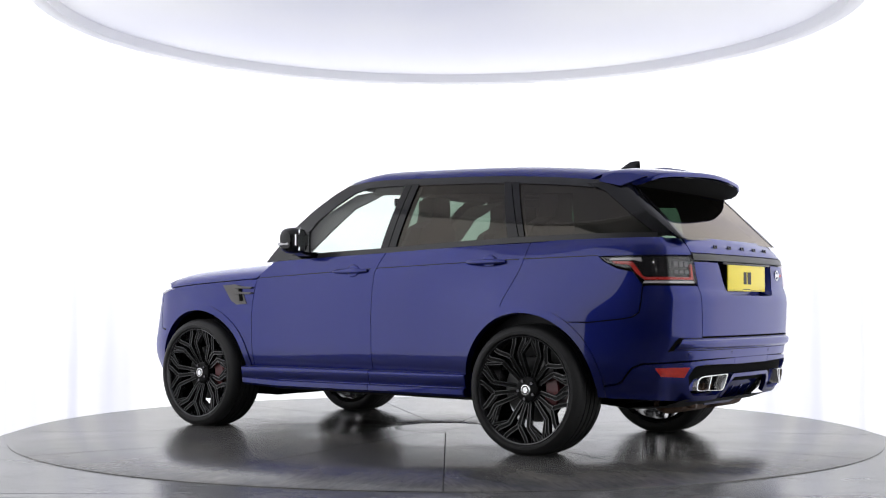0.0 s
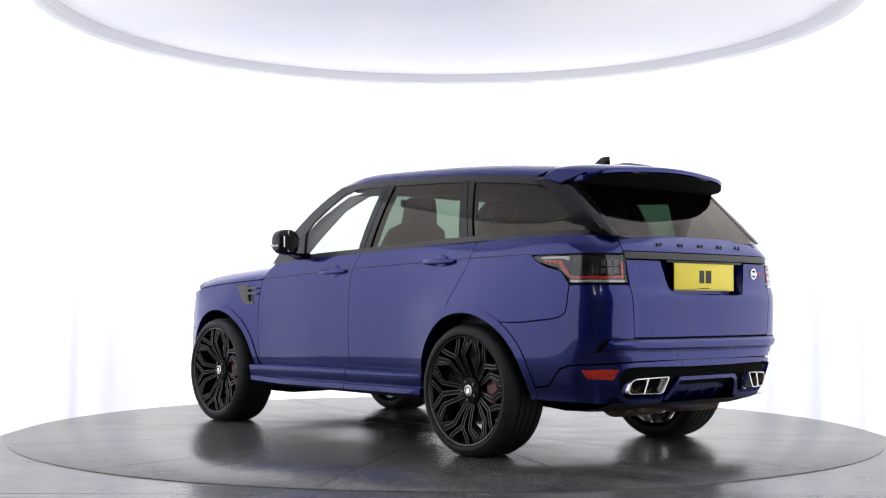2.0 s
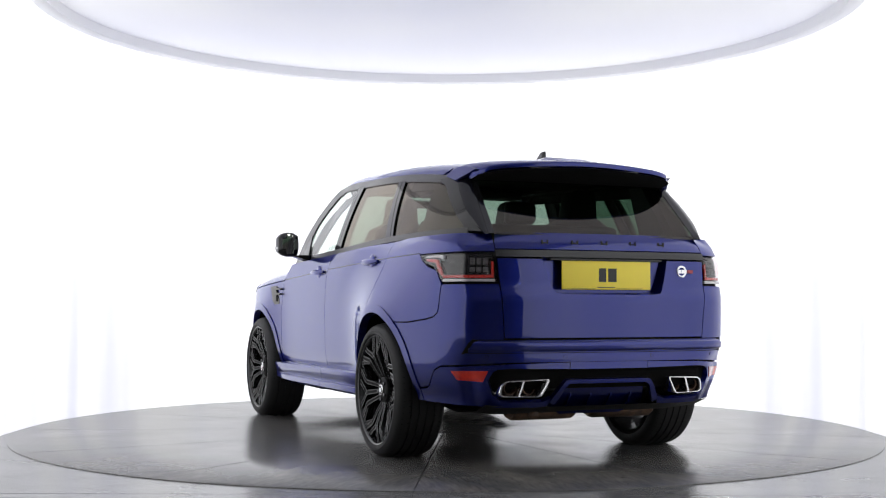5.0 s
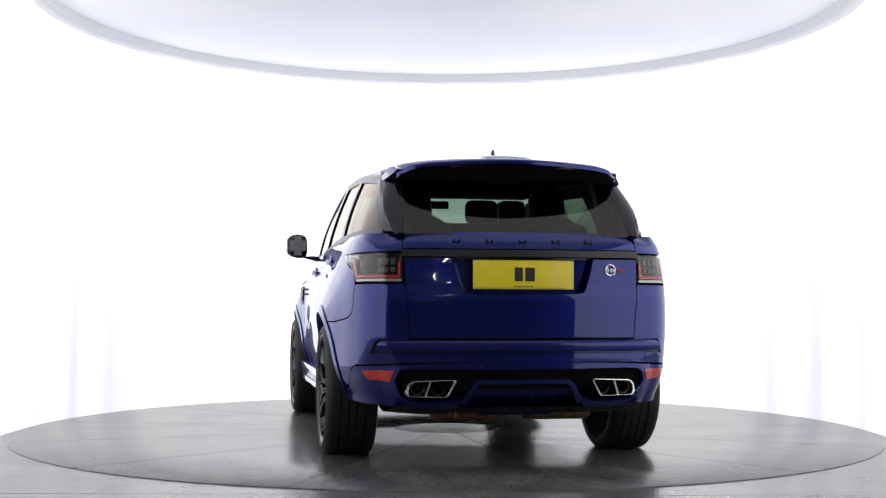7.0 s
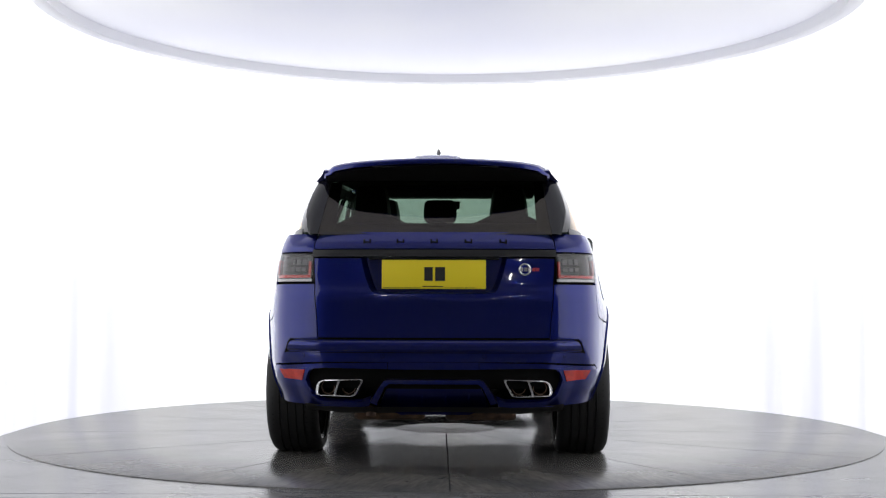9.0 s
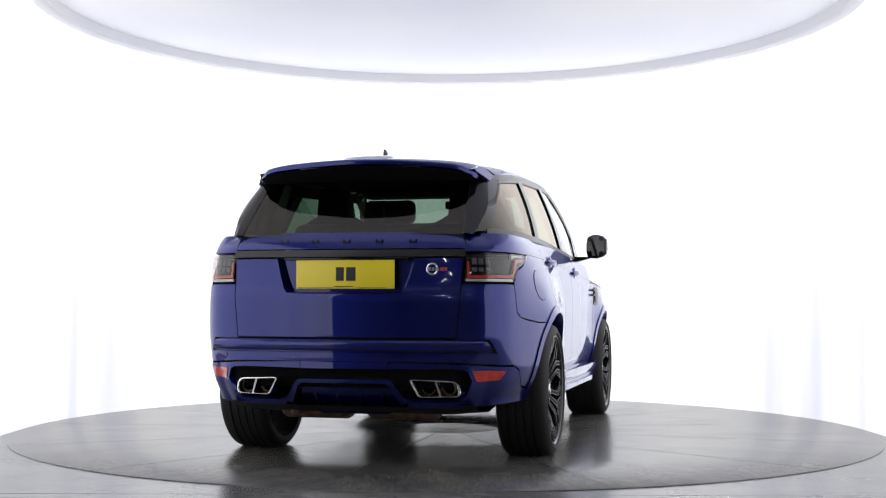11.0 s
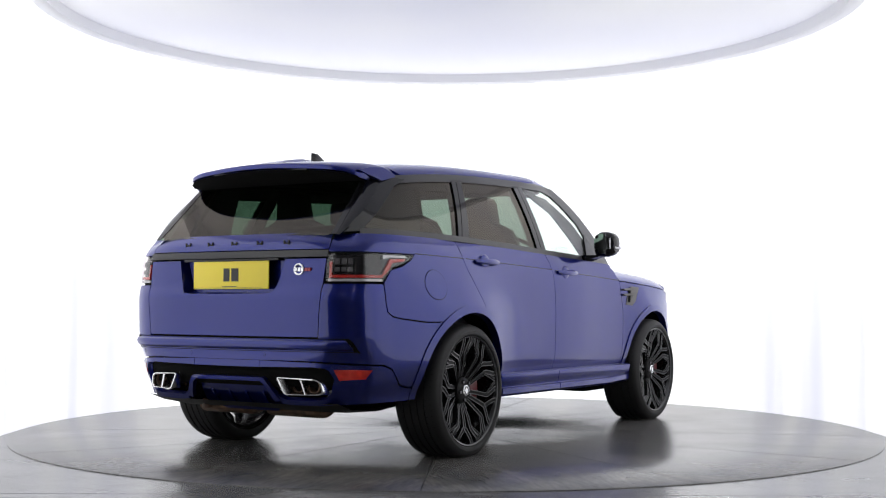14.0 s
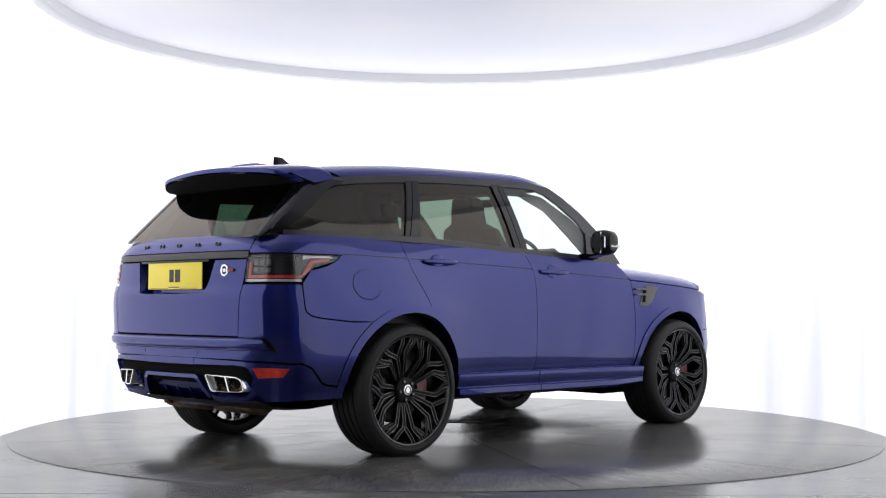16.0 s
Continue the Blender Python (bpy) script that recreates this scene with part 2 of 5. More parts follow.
def spline(xs, ys):
    """A natural cubic through points, for arrays; straight on past the ends."""
    xs, ys = np.array(xs, float), np.array(ys, float)
    n = len(xs)
    h = np.diff(xs)
    A, r = np.eye(n), np.zeros(n)
    for i in range(1, n - 1):
        A[i, i - 1:i + 2] = h[i - 1], 2 * (h[i - 1] + h[i]), h[i]
        r[i] = 6 * ((ys[i + 1] - ys[i]) / h[i] - (ys[i] - ys[i - 1]) / h[i - 1])
    c = np.linalg.solve(A, r)

    def at(x):
        x = np.asarray(x, float)
        q = np.clip(x, xs[0], xs[-1])
        i = np.clip(np.searchsorted(xs, q) - 1, 0, n - 2)
        d0, d1 = q - xs[i], xs[i + 1] - q
        v = (c[i] * d1 ** 3 + c[i + 1] * d0 ** 3) / (6 * h[i]) + (ys[i] / h[i] - c[i] * h[i] / 6) * d1 + (ys[i + 1] / h[i] - c[i + 1] * h[i] / 6) * d0
        s0 = (ys[1] - ys[0]) / h[0] - h[0] * c[1] / 6
        s1 = (ys[-1] - ys[-2]) / h[-1] + h[-1] * c[-2] / 6
        return v + np.where(x < xs[0], (x - xs[0]) * s0, 0) + np.where(x > xs[-1], (x - xs[-1]) * s1, 0)
    return at


def steps(xs, ys):
    return lambda x: np.interp(x, xs, ys)


def inset(poly, g):
    """Draws a polygon's sides in by g."""
    p = np.array(poly, float)
    nx, pv = np.roll(p, -1, 0), np.roll(p, 1, 0)
    area = np.sum(p[:, 0] * nx[:, 1] - nx[:, 0] * p[:, 1])
    s = 1 if area > 0 else -1
    e0, e1 = p - pv, nx - p
    e0 /= np.linalg.norm(e0, axis=1)[:, None] + 1e-12
    e1 /= np.linalg.norm(e1, axis=1)[:, None] + 1e-12
    n0, n1 = s * np.c_[-e0[:, 1], e0[:, 0]], s * np.c_[-e1[:, 1], e1[:, 0]]
    mit = n0 + n1
    mit /= np.maximum(np.sum(mit * n0, 1), 0.35)[:, None]
    return p + g * mit


def normals_of(fn, a, b):
    d = 0.004
    da, db = fn(a + d, b) - fn(a - d, b), fn(a, b + d) - fn(a, b - d)
    n = np.cross(da, db)
    return n / (np.linalg.norm(n, axis=1)[:, None] + 1e-12)


def panel(name, poly, fn, mat, parent, step=0.05, off=0.0, depth=0.012, gap=0.0022, mirror=False, label="", inner=(0.5, 0.5), bulge=0.0):
    """A sheet cut out of the surface fn(a, b) by a polygon in (a, b), with turned-in edges. inner: a point of (x, y) that lies inside the body."""
    p = inset(poly, gap) if gap else np.array(poly, float)
    bm = bmesh.new()
    vs = [bm.verts.new((x, y, 0)) for x, y in p]
    for tri in tessellate_polygon([[Vector((x, y, 0)) for x, y in p]]):
        if len(set(tri)) == 3:
            bm.faces.new([vs[i] for i in tri])
    sx, sy = (step, step) if not isinstance(step, tuple) else step
    for axis, s in ((0, sx), (1, sy)):
        lo, hi = p[:, axis].min(), p[:, axis].max()
        n = int((hi - lo) / s)
        for i in range(1, n + 1):
            c = lo + (hi - lo) * i / (n + 1)
            no = (1, 0, 0) if axis == 0 else (0, 1, 0)
            bmesh.ops.bisect_plane(bm, geom=bm.verts[:] + bm.edges[:] + bm.faces[:], dist=1e-6, plane_co=(c, c, 0), plane_no=no)
    bmesh.ops.remove_doubles(bm, verts=bm.verts, dist=1e-5)
    bm.verts.index_update()
    uv = np.array([v.co[:2] for v in bm.verts])
    faces = [[v.index for v in f.verts] for f in bm.faces]
    rim = [(e.verts[0].index, e.verts[1].index) for e in bm.edges if len(e.link_faces) == 1]
    bm.free()
    P, N = fn(uv[:, 0], uv[:, 1]), normals_of(fn, uv[:, 0], uv[:, 1])
    out = P - np.array([0, 1.3, 0.95])
    if np.mean(np.sum(out * N, 1)) < 0:
        N = -N
    P = P + N * off
    k = len(P)
    used = sorted({i for e in rim for i in e})
    back = {i: k + j for j, i in enumerate(used)}
    P = np.vstack([P, P[used] - N[used] * depth])
    N = np.vstack([N, N[used]])
    edges = []
    for a, b in rim:
        edges.append([a, b, back[b], back[a]])
    if depth < 0.008:
        faces += edges
    else:
        # edge faces with normals of their own
        mid = {}
        for f in faces:
            for i in f:
                mid.setdefault(i, P[f].mean(0))
        fan = {}
        for f in faces:
            for i, j in zip(f, f[1:] + f[:1]):
                fan[(min(i, j), max(i, j))] = P[f].mean(0)
        for e in edges:
            q = P[e]
            c = np.cross(q[1] - q[0], q[3] - q[0])
            c /= np.linalg.norm(c) + 1e-12
            if np.dot(c, (q[0] + q[1]) / 2 - fan[(min(e[0], e[1]), max(e[0], e[1]))]) < 0:
                c, e, q = -c, e[::-1], q[::-1]
            base = len(P)
            P = np.vstack([P, q])
            N = np.vstack([N, [c] * 4])
            faces.append([base, base + 1, base + 2, base + 3])
    if mirror:
        P, N = P * (-1, 1, 1), N * (-1, 1, 1)
    me = bpy.data.meshes.new(name)
    # turn each face the way its normals point
    good = []
    for f in faces:
        q = P[f]
        c = np.cross(q[1:-1] - q[0], q[2:] - q[0]).sum(0)
        good.append(f if np.dot(c, N[f].sum(0)) >= 0 else f[::-1])
    me.from_pydata(P.tolist(), [], good)
    me.polygons.foreach_set("use_smooth", [True] * len(good))
    me.normals_split_custom_set_from_vertices(N.tolist())
    return place(name, me, mat, parent, label)


def arc(cx, cy, r, a0, a1, n=14):
    return [(cx + r * math.cos(radians(a0 + (a1 - a0) * i / n)), cy + r * math.sin(radians(a0 + (a1 - a0) * i / n))) for i in range(n + 1)]


# ---- the studio ----


def studio():
    # two pours of concrete that meet in a straight joint before the turntable
    bm = bmesh.new()
    box(bm, -9, 9, -3.122, 5, -0.3, -0.006)
    box(bm, -9, 9, -18, -3.130, -0.3, -0.006)
    box(bm, -9, 9, -3.2, -3.0, -0.31, -0.016)
    tagged(part("floor", bm, FLOOR_OUT, None, smooth=False), "worn grey painted concrete studio floor", "floor", kind="structure")
    # pale hem strip where the curtain meets the floor
    bm = bmesh.new()
    for sd in (-1, 1):
        rows = []
        for k in range(9):
            x = sd * (WALL_R - 0.004)
            y = -0.80 - 0.20 * k
            rows.append([(x, y, -0.006), (x, y, 0.010), (x - sd * 0.010, y, 0.007), (x - sd * 0.014, y, -0.006)])
        loft(bm, rows, close=True, caps=True)
    tagged(part("trim", bm, BEIGE, None), "beige strip along the foot of the curtain", "trim", kind="structure")

    # curtain: an arc behind the turntable, running straight on towards the camera at both sides
    def curtain_line(r):
        pts = [(-r, -6.0 + 0.55 * i) for i in range(11)]
        pts += [(r * math.cos(radians(a)), r * math.sin(radians(a))) for a in range(180, -1, -3)]
        return pts + [(r, -0.5 - 0.55 * i) for i in range(11)]
    inner, outer = curtain_line(WALL_R), curtain_line(WALL_R + 0.06)
    n = len(inner)
    for name, a, b, mat in (("wall_curtain_west", 10, 22, CURTAIN_SIDE_DIM), ("wall_front_west", 0, 11, CURTAIN), ("wall_curtain", 21, n - 21, CURTAIN), ("wall_front_east", n - 11, n, CURTAIN), ("wall_curtain_east", n - 22, n - 10, CURTAIN_SIDE_DIM)):
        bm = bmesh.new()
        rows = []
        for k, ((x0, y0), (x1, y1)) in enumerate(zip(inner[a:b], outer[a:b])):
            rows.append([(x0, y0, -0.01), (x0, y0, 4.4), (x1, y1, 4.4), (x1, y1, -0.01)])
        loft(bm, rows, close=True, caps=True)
        tagged(part(name, bm, mat, None), "white fabric curtain wall glowing as if back-lit, fold shading painted in", "wall", kind="structure")

    # ceiling: a stretched round light with a shallow white rim
    bm = bmesh.new()
    prof = [(2.90, RIM_Z + 0.085), (2.905, RIM_Z + 0.01), (2.93, RIM_Z), (3.0, RIM_Z), (3.02, RIM_Z + 0.01), (3.02, RIM_Z + 0.25), (2.90, RIM_Z + 0.25)]
    lathe(bm, prof + prof[:1], 160, pose(0, 0, 0, 0, -90, 0))
    light = tagged(new("ceiling_light"), "large round glowing ceiling panel with a white rim", "ceiling light")
    light.location = (0, 0, 0)
    part("rim", bm, RIM_WHITE, light, "white painted rim")
    bm = bmesh.new()
    prof = [(0.001, RIM_Z + 0.115), (1.0, RIM_Z + 0.112), (2.0, RIM_Z + 0.104), (2.91, RIM_Z + 0.09), (2.91, RIM_Z + 0.2), (0.001, RIM_Z + 0.2)]
    lathe(bm, prof, 128, pose(0, 0, 0, 0, -90, 0))
    part("diffuser", bm, DIFFUSER, light, "stretched glowing white fabric")

    # the room that holds it
    def slab(name, label, *b):
        m = bmesh.new()
        box(m, *b)
        tagged(part(name, m, ROOM_WALL, None, smooth=False), label, "wall" if "wall" in name else "ceiling", kind="structure")
    slab("wall_south", "dim grey plaster wall behind the camera", -9, 9, -18.2, -18, -0.3, 4.8)
    slab("wall_west", "dim grey plaster wall", -9.2, -9, -18, 5, -0.3, 4.8)
    slab("wall_east", "dim grey plaster wall", 9, 9.2, -18, 5, -0.3, 4.8)
    slab("wall_north", "dim grey plaster wall behind the curtain", -9, 9, 5, 5.2, -0.3, 4.8)
    slab("ceiling", "dim grey plaster ceiling", -9.2, 9.2, -18.2, 5.2, 4.8, 5.0)


def turntable():
    """Thirteen wedge plates round a hub cap, with narrow dark joints."""
    table = tagged(new("turntable"), "round scuffed grey car turntable made of wedge plates", "turntable")
    bm = bmesh.new()
    lathe(bm, [(0.001, -0.004), (DISC_R - 0.012, -0.004), (DISC_R - 0.012, -0.011), (0.001, -0.011)], 120, pose(0, 0, 0, 0, -90, 0))
    part("disc_base", bm, SEAM, table, "dark base under the plates")
    n, first = 13, -5.0
    wide = 360.0 / n
    bm = bmesh.new()
    half, r0 = radians(wide / 2), 0.372
    rows = []
    g = 0.0036
    for i in range(13):
        a = -half + 2 * half * i / 12
        row = []
        for r, z in ((r0, -0.009), (r0, -0.001), (r0 + 0.002, 0.0), (1.2, 0), (2.1, 0), (DISC_R - 0.003, 0), (DISC_R, -0.002), (DISC_R, -0.011)):
            aa = a * (1 - g / (r * half))
            row.append((r * math.cos(aa), r * math.sin(aa), z))
        rows.append(row)
    loft(bm, rows)
    first_plate = part("plate", bm, DISC_TOP, table)
    first_plate.rotation_euler.z = radians(first + wide / 2)
    for i in range(1, n):
        p = first_plate.copy()
        scene.collection.objects.link(p)
        p.rotation_euler.z = radians(first + wide * (i + 0.5))
    bm = bmesh.new()
    lathe(bm, [(0.001, 0.0), (0.366, 0.0), (0.368, -0.001), (0.368, -0.01)], 64, pose(0, 0, 0, 0, -90, 0))
    part("hub_cap", bm, DISC_TOP, table, "round steel hub cover", sharp=10)
    return table

# ---- the car's surfaces: x across, y forwards from the rear axle, z up ----
WHEELBASE = 2.923
_plan = np.array([(-0.35, -1.045), (0.0, -1.055), (0.35, -1.045), (0.58, -1.025), (0.725, -0.99), (0.843, -0.905), (0.903, -0.77), (0.932, -0.60), (0.948, -0.38),
                  (0.955, 0.0), (0.958, 0.6), (0.958, 1.4), (0.955, 2.1), (0.948, 2.7), (0.936, 3.15), (0.912, 3.42), (0.832, 3.60), (0.59, 3.735), (0.28, 3.77), (0.0, 3.78), (-0.28, 3.77)])
_t = np.concatenate([[0], np.cumsum(np.linalg.norm(np.diff(_plan, axis=0), axis=1))])
_sx, _sy = spline(_t, _plan[:, 0]), spline(_t, _plan[:, 1])
_q = np.linspace(_t[1], _t[-2], 900)
_X, _Y = _sx(_q), _sy(_q)
_X[0] = _X[-1] = 0.0
_U = np.concatenate([[0], np.cumsum(np.hypot(np.diff(_X), np.diff(_Y)))])
_tx, _ty = np.gradient(_X, _U), np.gradient(_Y, _U)
U_END = _U[-1]
_sel = (_Y > -0.80) & (_Y < 3.5) & (_X > 0.8)


def U(y):
    """The way round the plan at the side, from y."""
    return float(np.interp(y, _Y[_sel], _U[_sel]))


def UX(x):
    """The way round the plan at the rear, from x."""
    k = int(np.argmax(_X > 0.83))
    return float(np.interp(x, _X[:k], _U[:k]))


side_in = steps([0.28, 0.40, 0.465, 0.50, 0.54, 0.575, 0.61, 0.70, 0.775, 0.80, 0.95, 1.02, 1.07, 1.12, 1.17, 1.22, 1.27, 1.32, 1.36],
                [0.085, 0.060, 0.031, 0.021, 0.0125, 0.0075, 0.0052, 0.0036, 0.0022, 0.0005, 0.0, 0.0012, 0.003, 0.0068, 0.0125, 0.020, 0.031, 0.052, 0.083])
_zz = np.linspace(0.28, 1.36, 541)
_si = np.convolve(np.pad(side_in(_zz), 7, mode="edge"), np.ones(15) / 15, mode="valid")
side_in = steps(_zz, _si)
_zr = np.linspace(0.28, 1.36, 541)
rear_in = steps(_zr, np.convolve(np.pad(steps([0.28, 0.34, 0.40, 0.46, 0.54, 0.60, 0.62, 0.70, 0.73, 0.955, 0.975, 1.02, 1.10, 1.17, 1.215, 1.26, 1.32, 1.36],
                                            [0.15, 0.10, 0.06, 0.035, 0.022, 0.020, 0.018, 0.018, 0.014, 0.004, 0.008, 0.026, 0.036, 0.046, 0.056, 0.080, 0.130, 0.18])(_zr), 6, mode="edge"), np.ones(13) / 13, mode="valid"))
corner_in = steps([0.28, 0.52, 0.58, 0.65, 0.72, 1.19, 1.24, 1.28, 1.32, 1.36], [0.048, 0.045, 0.036, 0.014, 0.0, 0.0, 0.010, 0.034, 0.075, 0.12])
front_in = spline([0.28, 0.4, 0.6, 0.8, 0.95, 1.05, 1.12], [0.12, 0.04, 0.0, 0.09, 0.20, 0.29, 0.37])
_zc = np.linspace(0.28, 1.36, 541)
corner_in = steps(_zc, np.convolve(np.pad(corner_in(_zc), 12, mode="edge"), np.ones(25) / 25, mode="valid"))
haunch_z = spline([0.0, 0.40, 0.80, 0.88, 0.96, 1.04, 1.12, 1.18], [0.75, 0.9, 1.0, 0.92, 0.66, 0.40, 0.17, 0.04])


def S(u, z, off=0.0):
    """The body's lower skin: u runs round the plan from the middle of the tail, z is the height. Negative u: the left side."""
    u, z = np.asarray(u, float), np.asarray(z, float)
    s, a = np.where(u < 0, -1.0, 1.0), np.abs(u)
    x, y = np.interp(a, _U, _X), np.interp(a, _U, _Y)
    tx, ty = np.interp(a, _U, _tx), np.interp(a, _U, _ty)
    k = np.hypot(tx, ty)
    nx, ny = ty / k, -tx / k
    rear, front = np.where(ny < 0, ny * ny, 0), np.where(ny > 0, ny * ny, 0)
    d = nx * nx * side_in(z) + rear * rear_in(z) + front * front_in(z) + 4 * nx * nx * rear * corner_in(z)
    swell = 0.096 * np.where(y < 0, np.exp(-(np.abs(y / 0.56)) ** 2.2), np.exp(-(np.abs(y / 0.47)) ** 2.4)) + 0.068 * np.exp(-(np.abs((y - WHEELBASE) / 0.42)) ** 2.4)
    d = d - nx * nx * swell * haunch_z(z) - off
    return np.stack([s * (x - nx * d), y - ny * d, z], -1)


belt_z = spline([-0.95, -0.62, -0.24, 0.05, 0.61, 1.13, 1.8, 2.25], [1.313, 1.311, 1.308, 1.302, 1.285, 1.263, 1.239, 1.219])
belt_x = spline([-0.95, -0.86, -0.76, -0.62, -0.4, 0.0, 0.6, 1.4, 2.0, 2.3], [0.655, 0.71, 0.768, 0.82, 0.862, 0.893, 0.902, 0.902, 0.892, 0.872])
rail_z = spline([-0.6, -0.5, -0.1, 0.3, 1.05, 1.5, 1.68], [1.655, 1.665, 1.708, 1.739, 1.766, 1.769, 1.758])
rail_x = spline([-0.6, -0.5, -0.1, 0.3, 1.05, 1.5, 1.68], [0.665, 0.685, 0.722, 0.735, 0.732, 0.718, 0.708])


def G(y, z):
    """The glasshouse's side (right)."""
    y, z = np.asarray(y, float), np.asarray(z, float)
    t = (z - belt_z(y)) / (rail_z(np.minimum(y, 1.55)) - belt_z(y))
    x = belt_x(y) + (rail_x(np.minimum(y, 1.55)) - belt_x(y)) * t + 0.018 * 4 * t * (1 - t)
    return np.stack([x, y, z], -1)


def roof(s, y):
    """The roof: s from -1 to 1 across."""
    s, y = np.asarray(s, float), np.asarray(y, float)
    w = rail_x(y)
    droop = np.where(y > 1.35, (y - 1.35) ** 2 * 0.28, 0)
    z = rail_z(y) + 0.094 * np.sqrt(np.maximum(1 - np.abs(s) ** 4, 0)) - droop
    return np.stack([s * w, y, z], -1)


def tail_glass(x, z):
    """The rear window's surface."""
    x, z = np.asarray(x, float), np.asarray(z, float)
    y = -0.905 + (z - 1.306) * 1.03 - 0.028 * (1 - (x / 0.68) ** 2)
    return np.stack([x, y, z], -1)


bonnet_z = spline([2.2, 2.37, 2.8, 3.23, 3.45], [1.105, 1.097, 1.072, 1.04, 1.015])


def bonnet_s(s, y):
    s, y = np.asarray(s, float), np.asarray(y, float)
    u = np.interp(np.clip(y, 2.0, 3.50), _Y[_sel], _U[_sel])
    w = S(u, bonnet_z(y))[..., 0]
    z = bonnet_z(y) + 0.140 * np.sqrt(np.maximum(1 - np.abs(s) ** 4, 0)) - np.where(y > 3.15, (y - 3.15) ** 2 * 1.0 * (1 - np.abs(s) ** 3), 0)
    return np.stack([s * w, y, z], -1)


def screen_s(s, t):
    """The windscreen: t from the bonnet up to the roof."""
    s, t = np.asarray(s, float), np.asarray(t, float)
    y = 2.28 + (1.65 - 2.28) * t + 0.12 * (1 - s * s) * (1 - 0.4 * t)
    z = 1.235 + (1.822 - 1.235) * t + 0.02 * (1 - s * s) * t - 0.035 * np.abs(s) ** 5 * t
    w = 0.855 + (0.70 - 0.855) * t
    return np.stack([s * w, y, z], -1)


# ---- wheels ----


def wheel_parts(parent_car, name, x, y, side):
    """A wheel with its hub face outwards at x; side is -1 on the left."""
    w = new(name)
    w.parent = parent_car
    w.location = (x - AXIS_X, y - AXIS_Y, AZ)
    w.rotation_euler.z = 0 if side > 0 else math.pi
    tagged(w, "large satin black alloy wheel with a low tyre")
    return w


def make_wheel(w):
    """Builds into w: outer face towards +x, at x = 0."""
    R = 0.4035
    bm = bmesh.new()
    prof = [(0.330, -0.012), (0.336, 0.004), (0.340, 0.0085), (0.3445, 0.0085), (0.3455, 0.0105), (0.358, 0.0112), (0.3595, 0.0088), (0.378, 0.001), (0.390, -0.010), (R - 0.006, -0.026), (R - 0.001, -0.046)]
    for gx in (-0.078, -0.126, -0.174, -0.222):
        prof += [(R, gx + 0.0055), (R - 0.007, gx + 0.004), (R - 0.007, gx - 0.004), (R, gx - 0.0055)]
    prof += [(R - 0.001, -0.258), (R - 0.008, -0.280), (0.376, -0.297), (0.350, -0.302), (0.330, -0.296)]
    lathe(bm, prof, 120)
    for v in bm.verts:
        v.co.z = max(v.co.z, -0.3945)
    part("tyre", bm, TYRE, w, "low-profile black road tyre")
    # shoulder sipes: short dark cuts across both edges of the tread
    bm = bmesh.new()
    for k in range(72):
        turn_k = Matrix.Rotation(2 * math.pi * k / 72, 4, "X")
        for x0, x1, lean in ((-0.030, -0.076, 0.010), (-0.228, -0.274, -0.010)):
            q = [turn_k @ Vector((x, t, R + 0.0006 - (0.0045 if x in (-0.030, -0.274) else 0))) for x, t in ((x0, -0.0011 + lean), (x0, 0.0011 + lean), (x1, 0.0011), (x1, -0.0011))]
            if min(p.z for p in q) > -0.392:
                bm.faces.new([bm.verts.new(p) for p in q])
    tagged(part("tread_cuts", bm, LINER, w, smooth=False), "fine cuts across the tread shoulders", kind="stuff")
    bm = bmesh.new()
    lathe(bm, [(0.300, -0.280), (0.322, -0.292), (0.332, -0.290), (0.326, -0.26), (0.316, -0.2), (0.310, -0.08), (0.316, -0.035), (0.330, -0.012), (0.334, -0.002), (0.330, 0.003), (0.322, -0.001),
               (0.313, -0.02), (0.302, -0.06), (0.302, -0.2), (0.300, -0.280)], 96)
    part("rim", bm, RIM_BLACK, w, "satin black alloy rim")

    def bar(bm, pts, half, groove, side=1):
        """A ridged bar through (radius, degrees, x, width) points."""
        pos = [(r * math.cos(radians(a)), side * r * math.sin(radians(a)), x, k) for r, a, x, k in pts]
        rows = []
        for i, (r, t, x, k) in enumerate(pos):
            a, b = pos[max(i - 1, 0)], pos[min(i + 1, len(pos) - 1)]
            d = Vector((0, b[1] - a[1], b[0] - a[0])).normalized()
            n = Vector((0, d.z, -d.y))
            c, h = Vector((x, t, r)), half * k
            prof = [(-0.78, -0.040), (-1, -0.004), (-0.92, 0.0), (-0.58, 0.0), (-0.48, -0.007), (0.48, -0.007), (0.58, 0.0), (0.92, 0.0), (1, -0.004), (0.78, -0.040)]
            if groove:
                prof = [(-0.49, -0.0045), (0.49, -0.0045)]
            rows.append([c + n * (p * h) + Vector((q, 0, 0)) for p, q in prof])
        loft(bm, rows, close=not groove, caps=not groove)

    def forked(groove):
        bm = bmesh.new()
        bar(bm, [(0.050, 0, -0.070, 0.8), (0.10, 0, -0.052, 0.85), (0.17, 0, -0.030, 0.95), (0.226, 0, -0.018, 1.1)], 0.0155, groove)
        for sd in (-1, 1):
            bar(bm, [(0.212, 0.8, -0.0205, 0.8), (0.232, 2.8, -0.0165, 1.0), (0.285, 12.0, -0.009, 1.0), (0.296, 13.2, -0.008, 1.0), (0.322, 14.6, -0.006, 1.0)], 0.0148, groove, sd)
        return bm

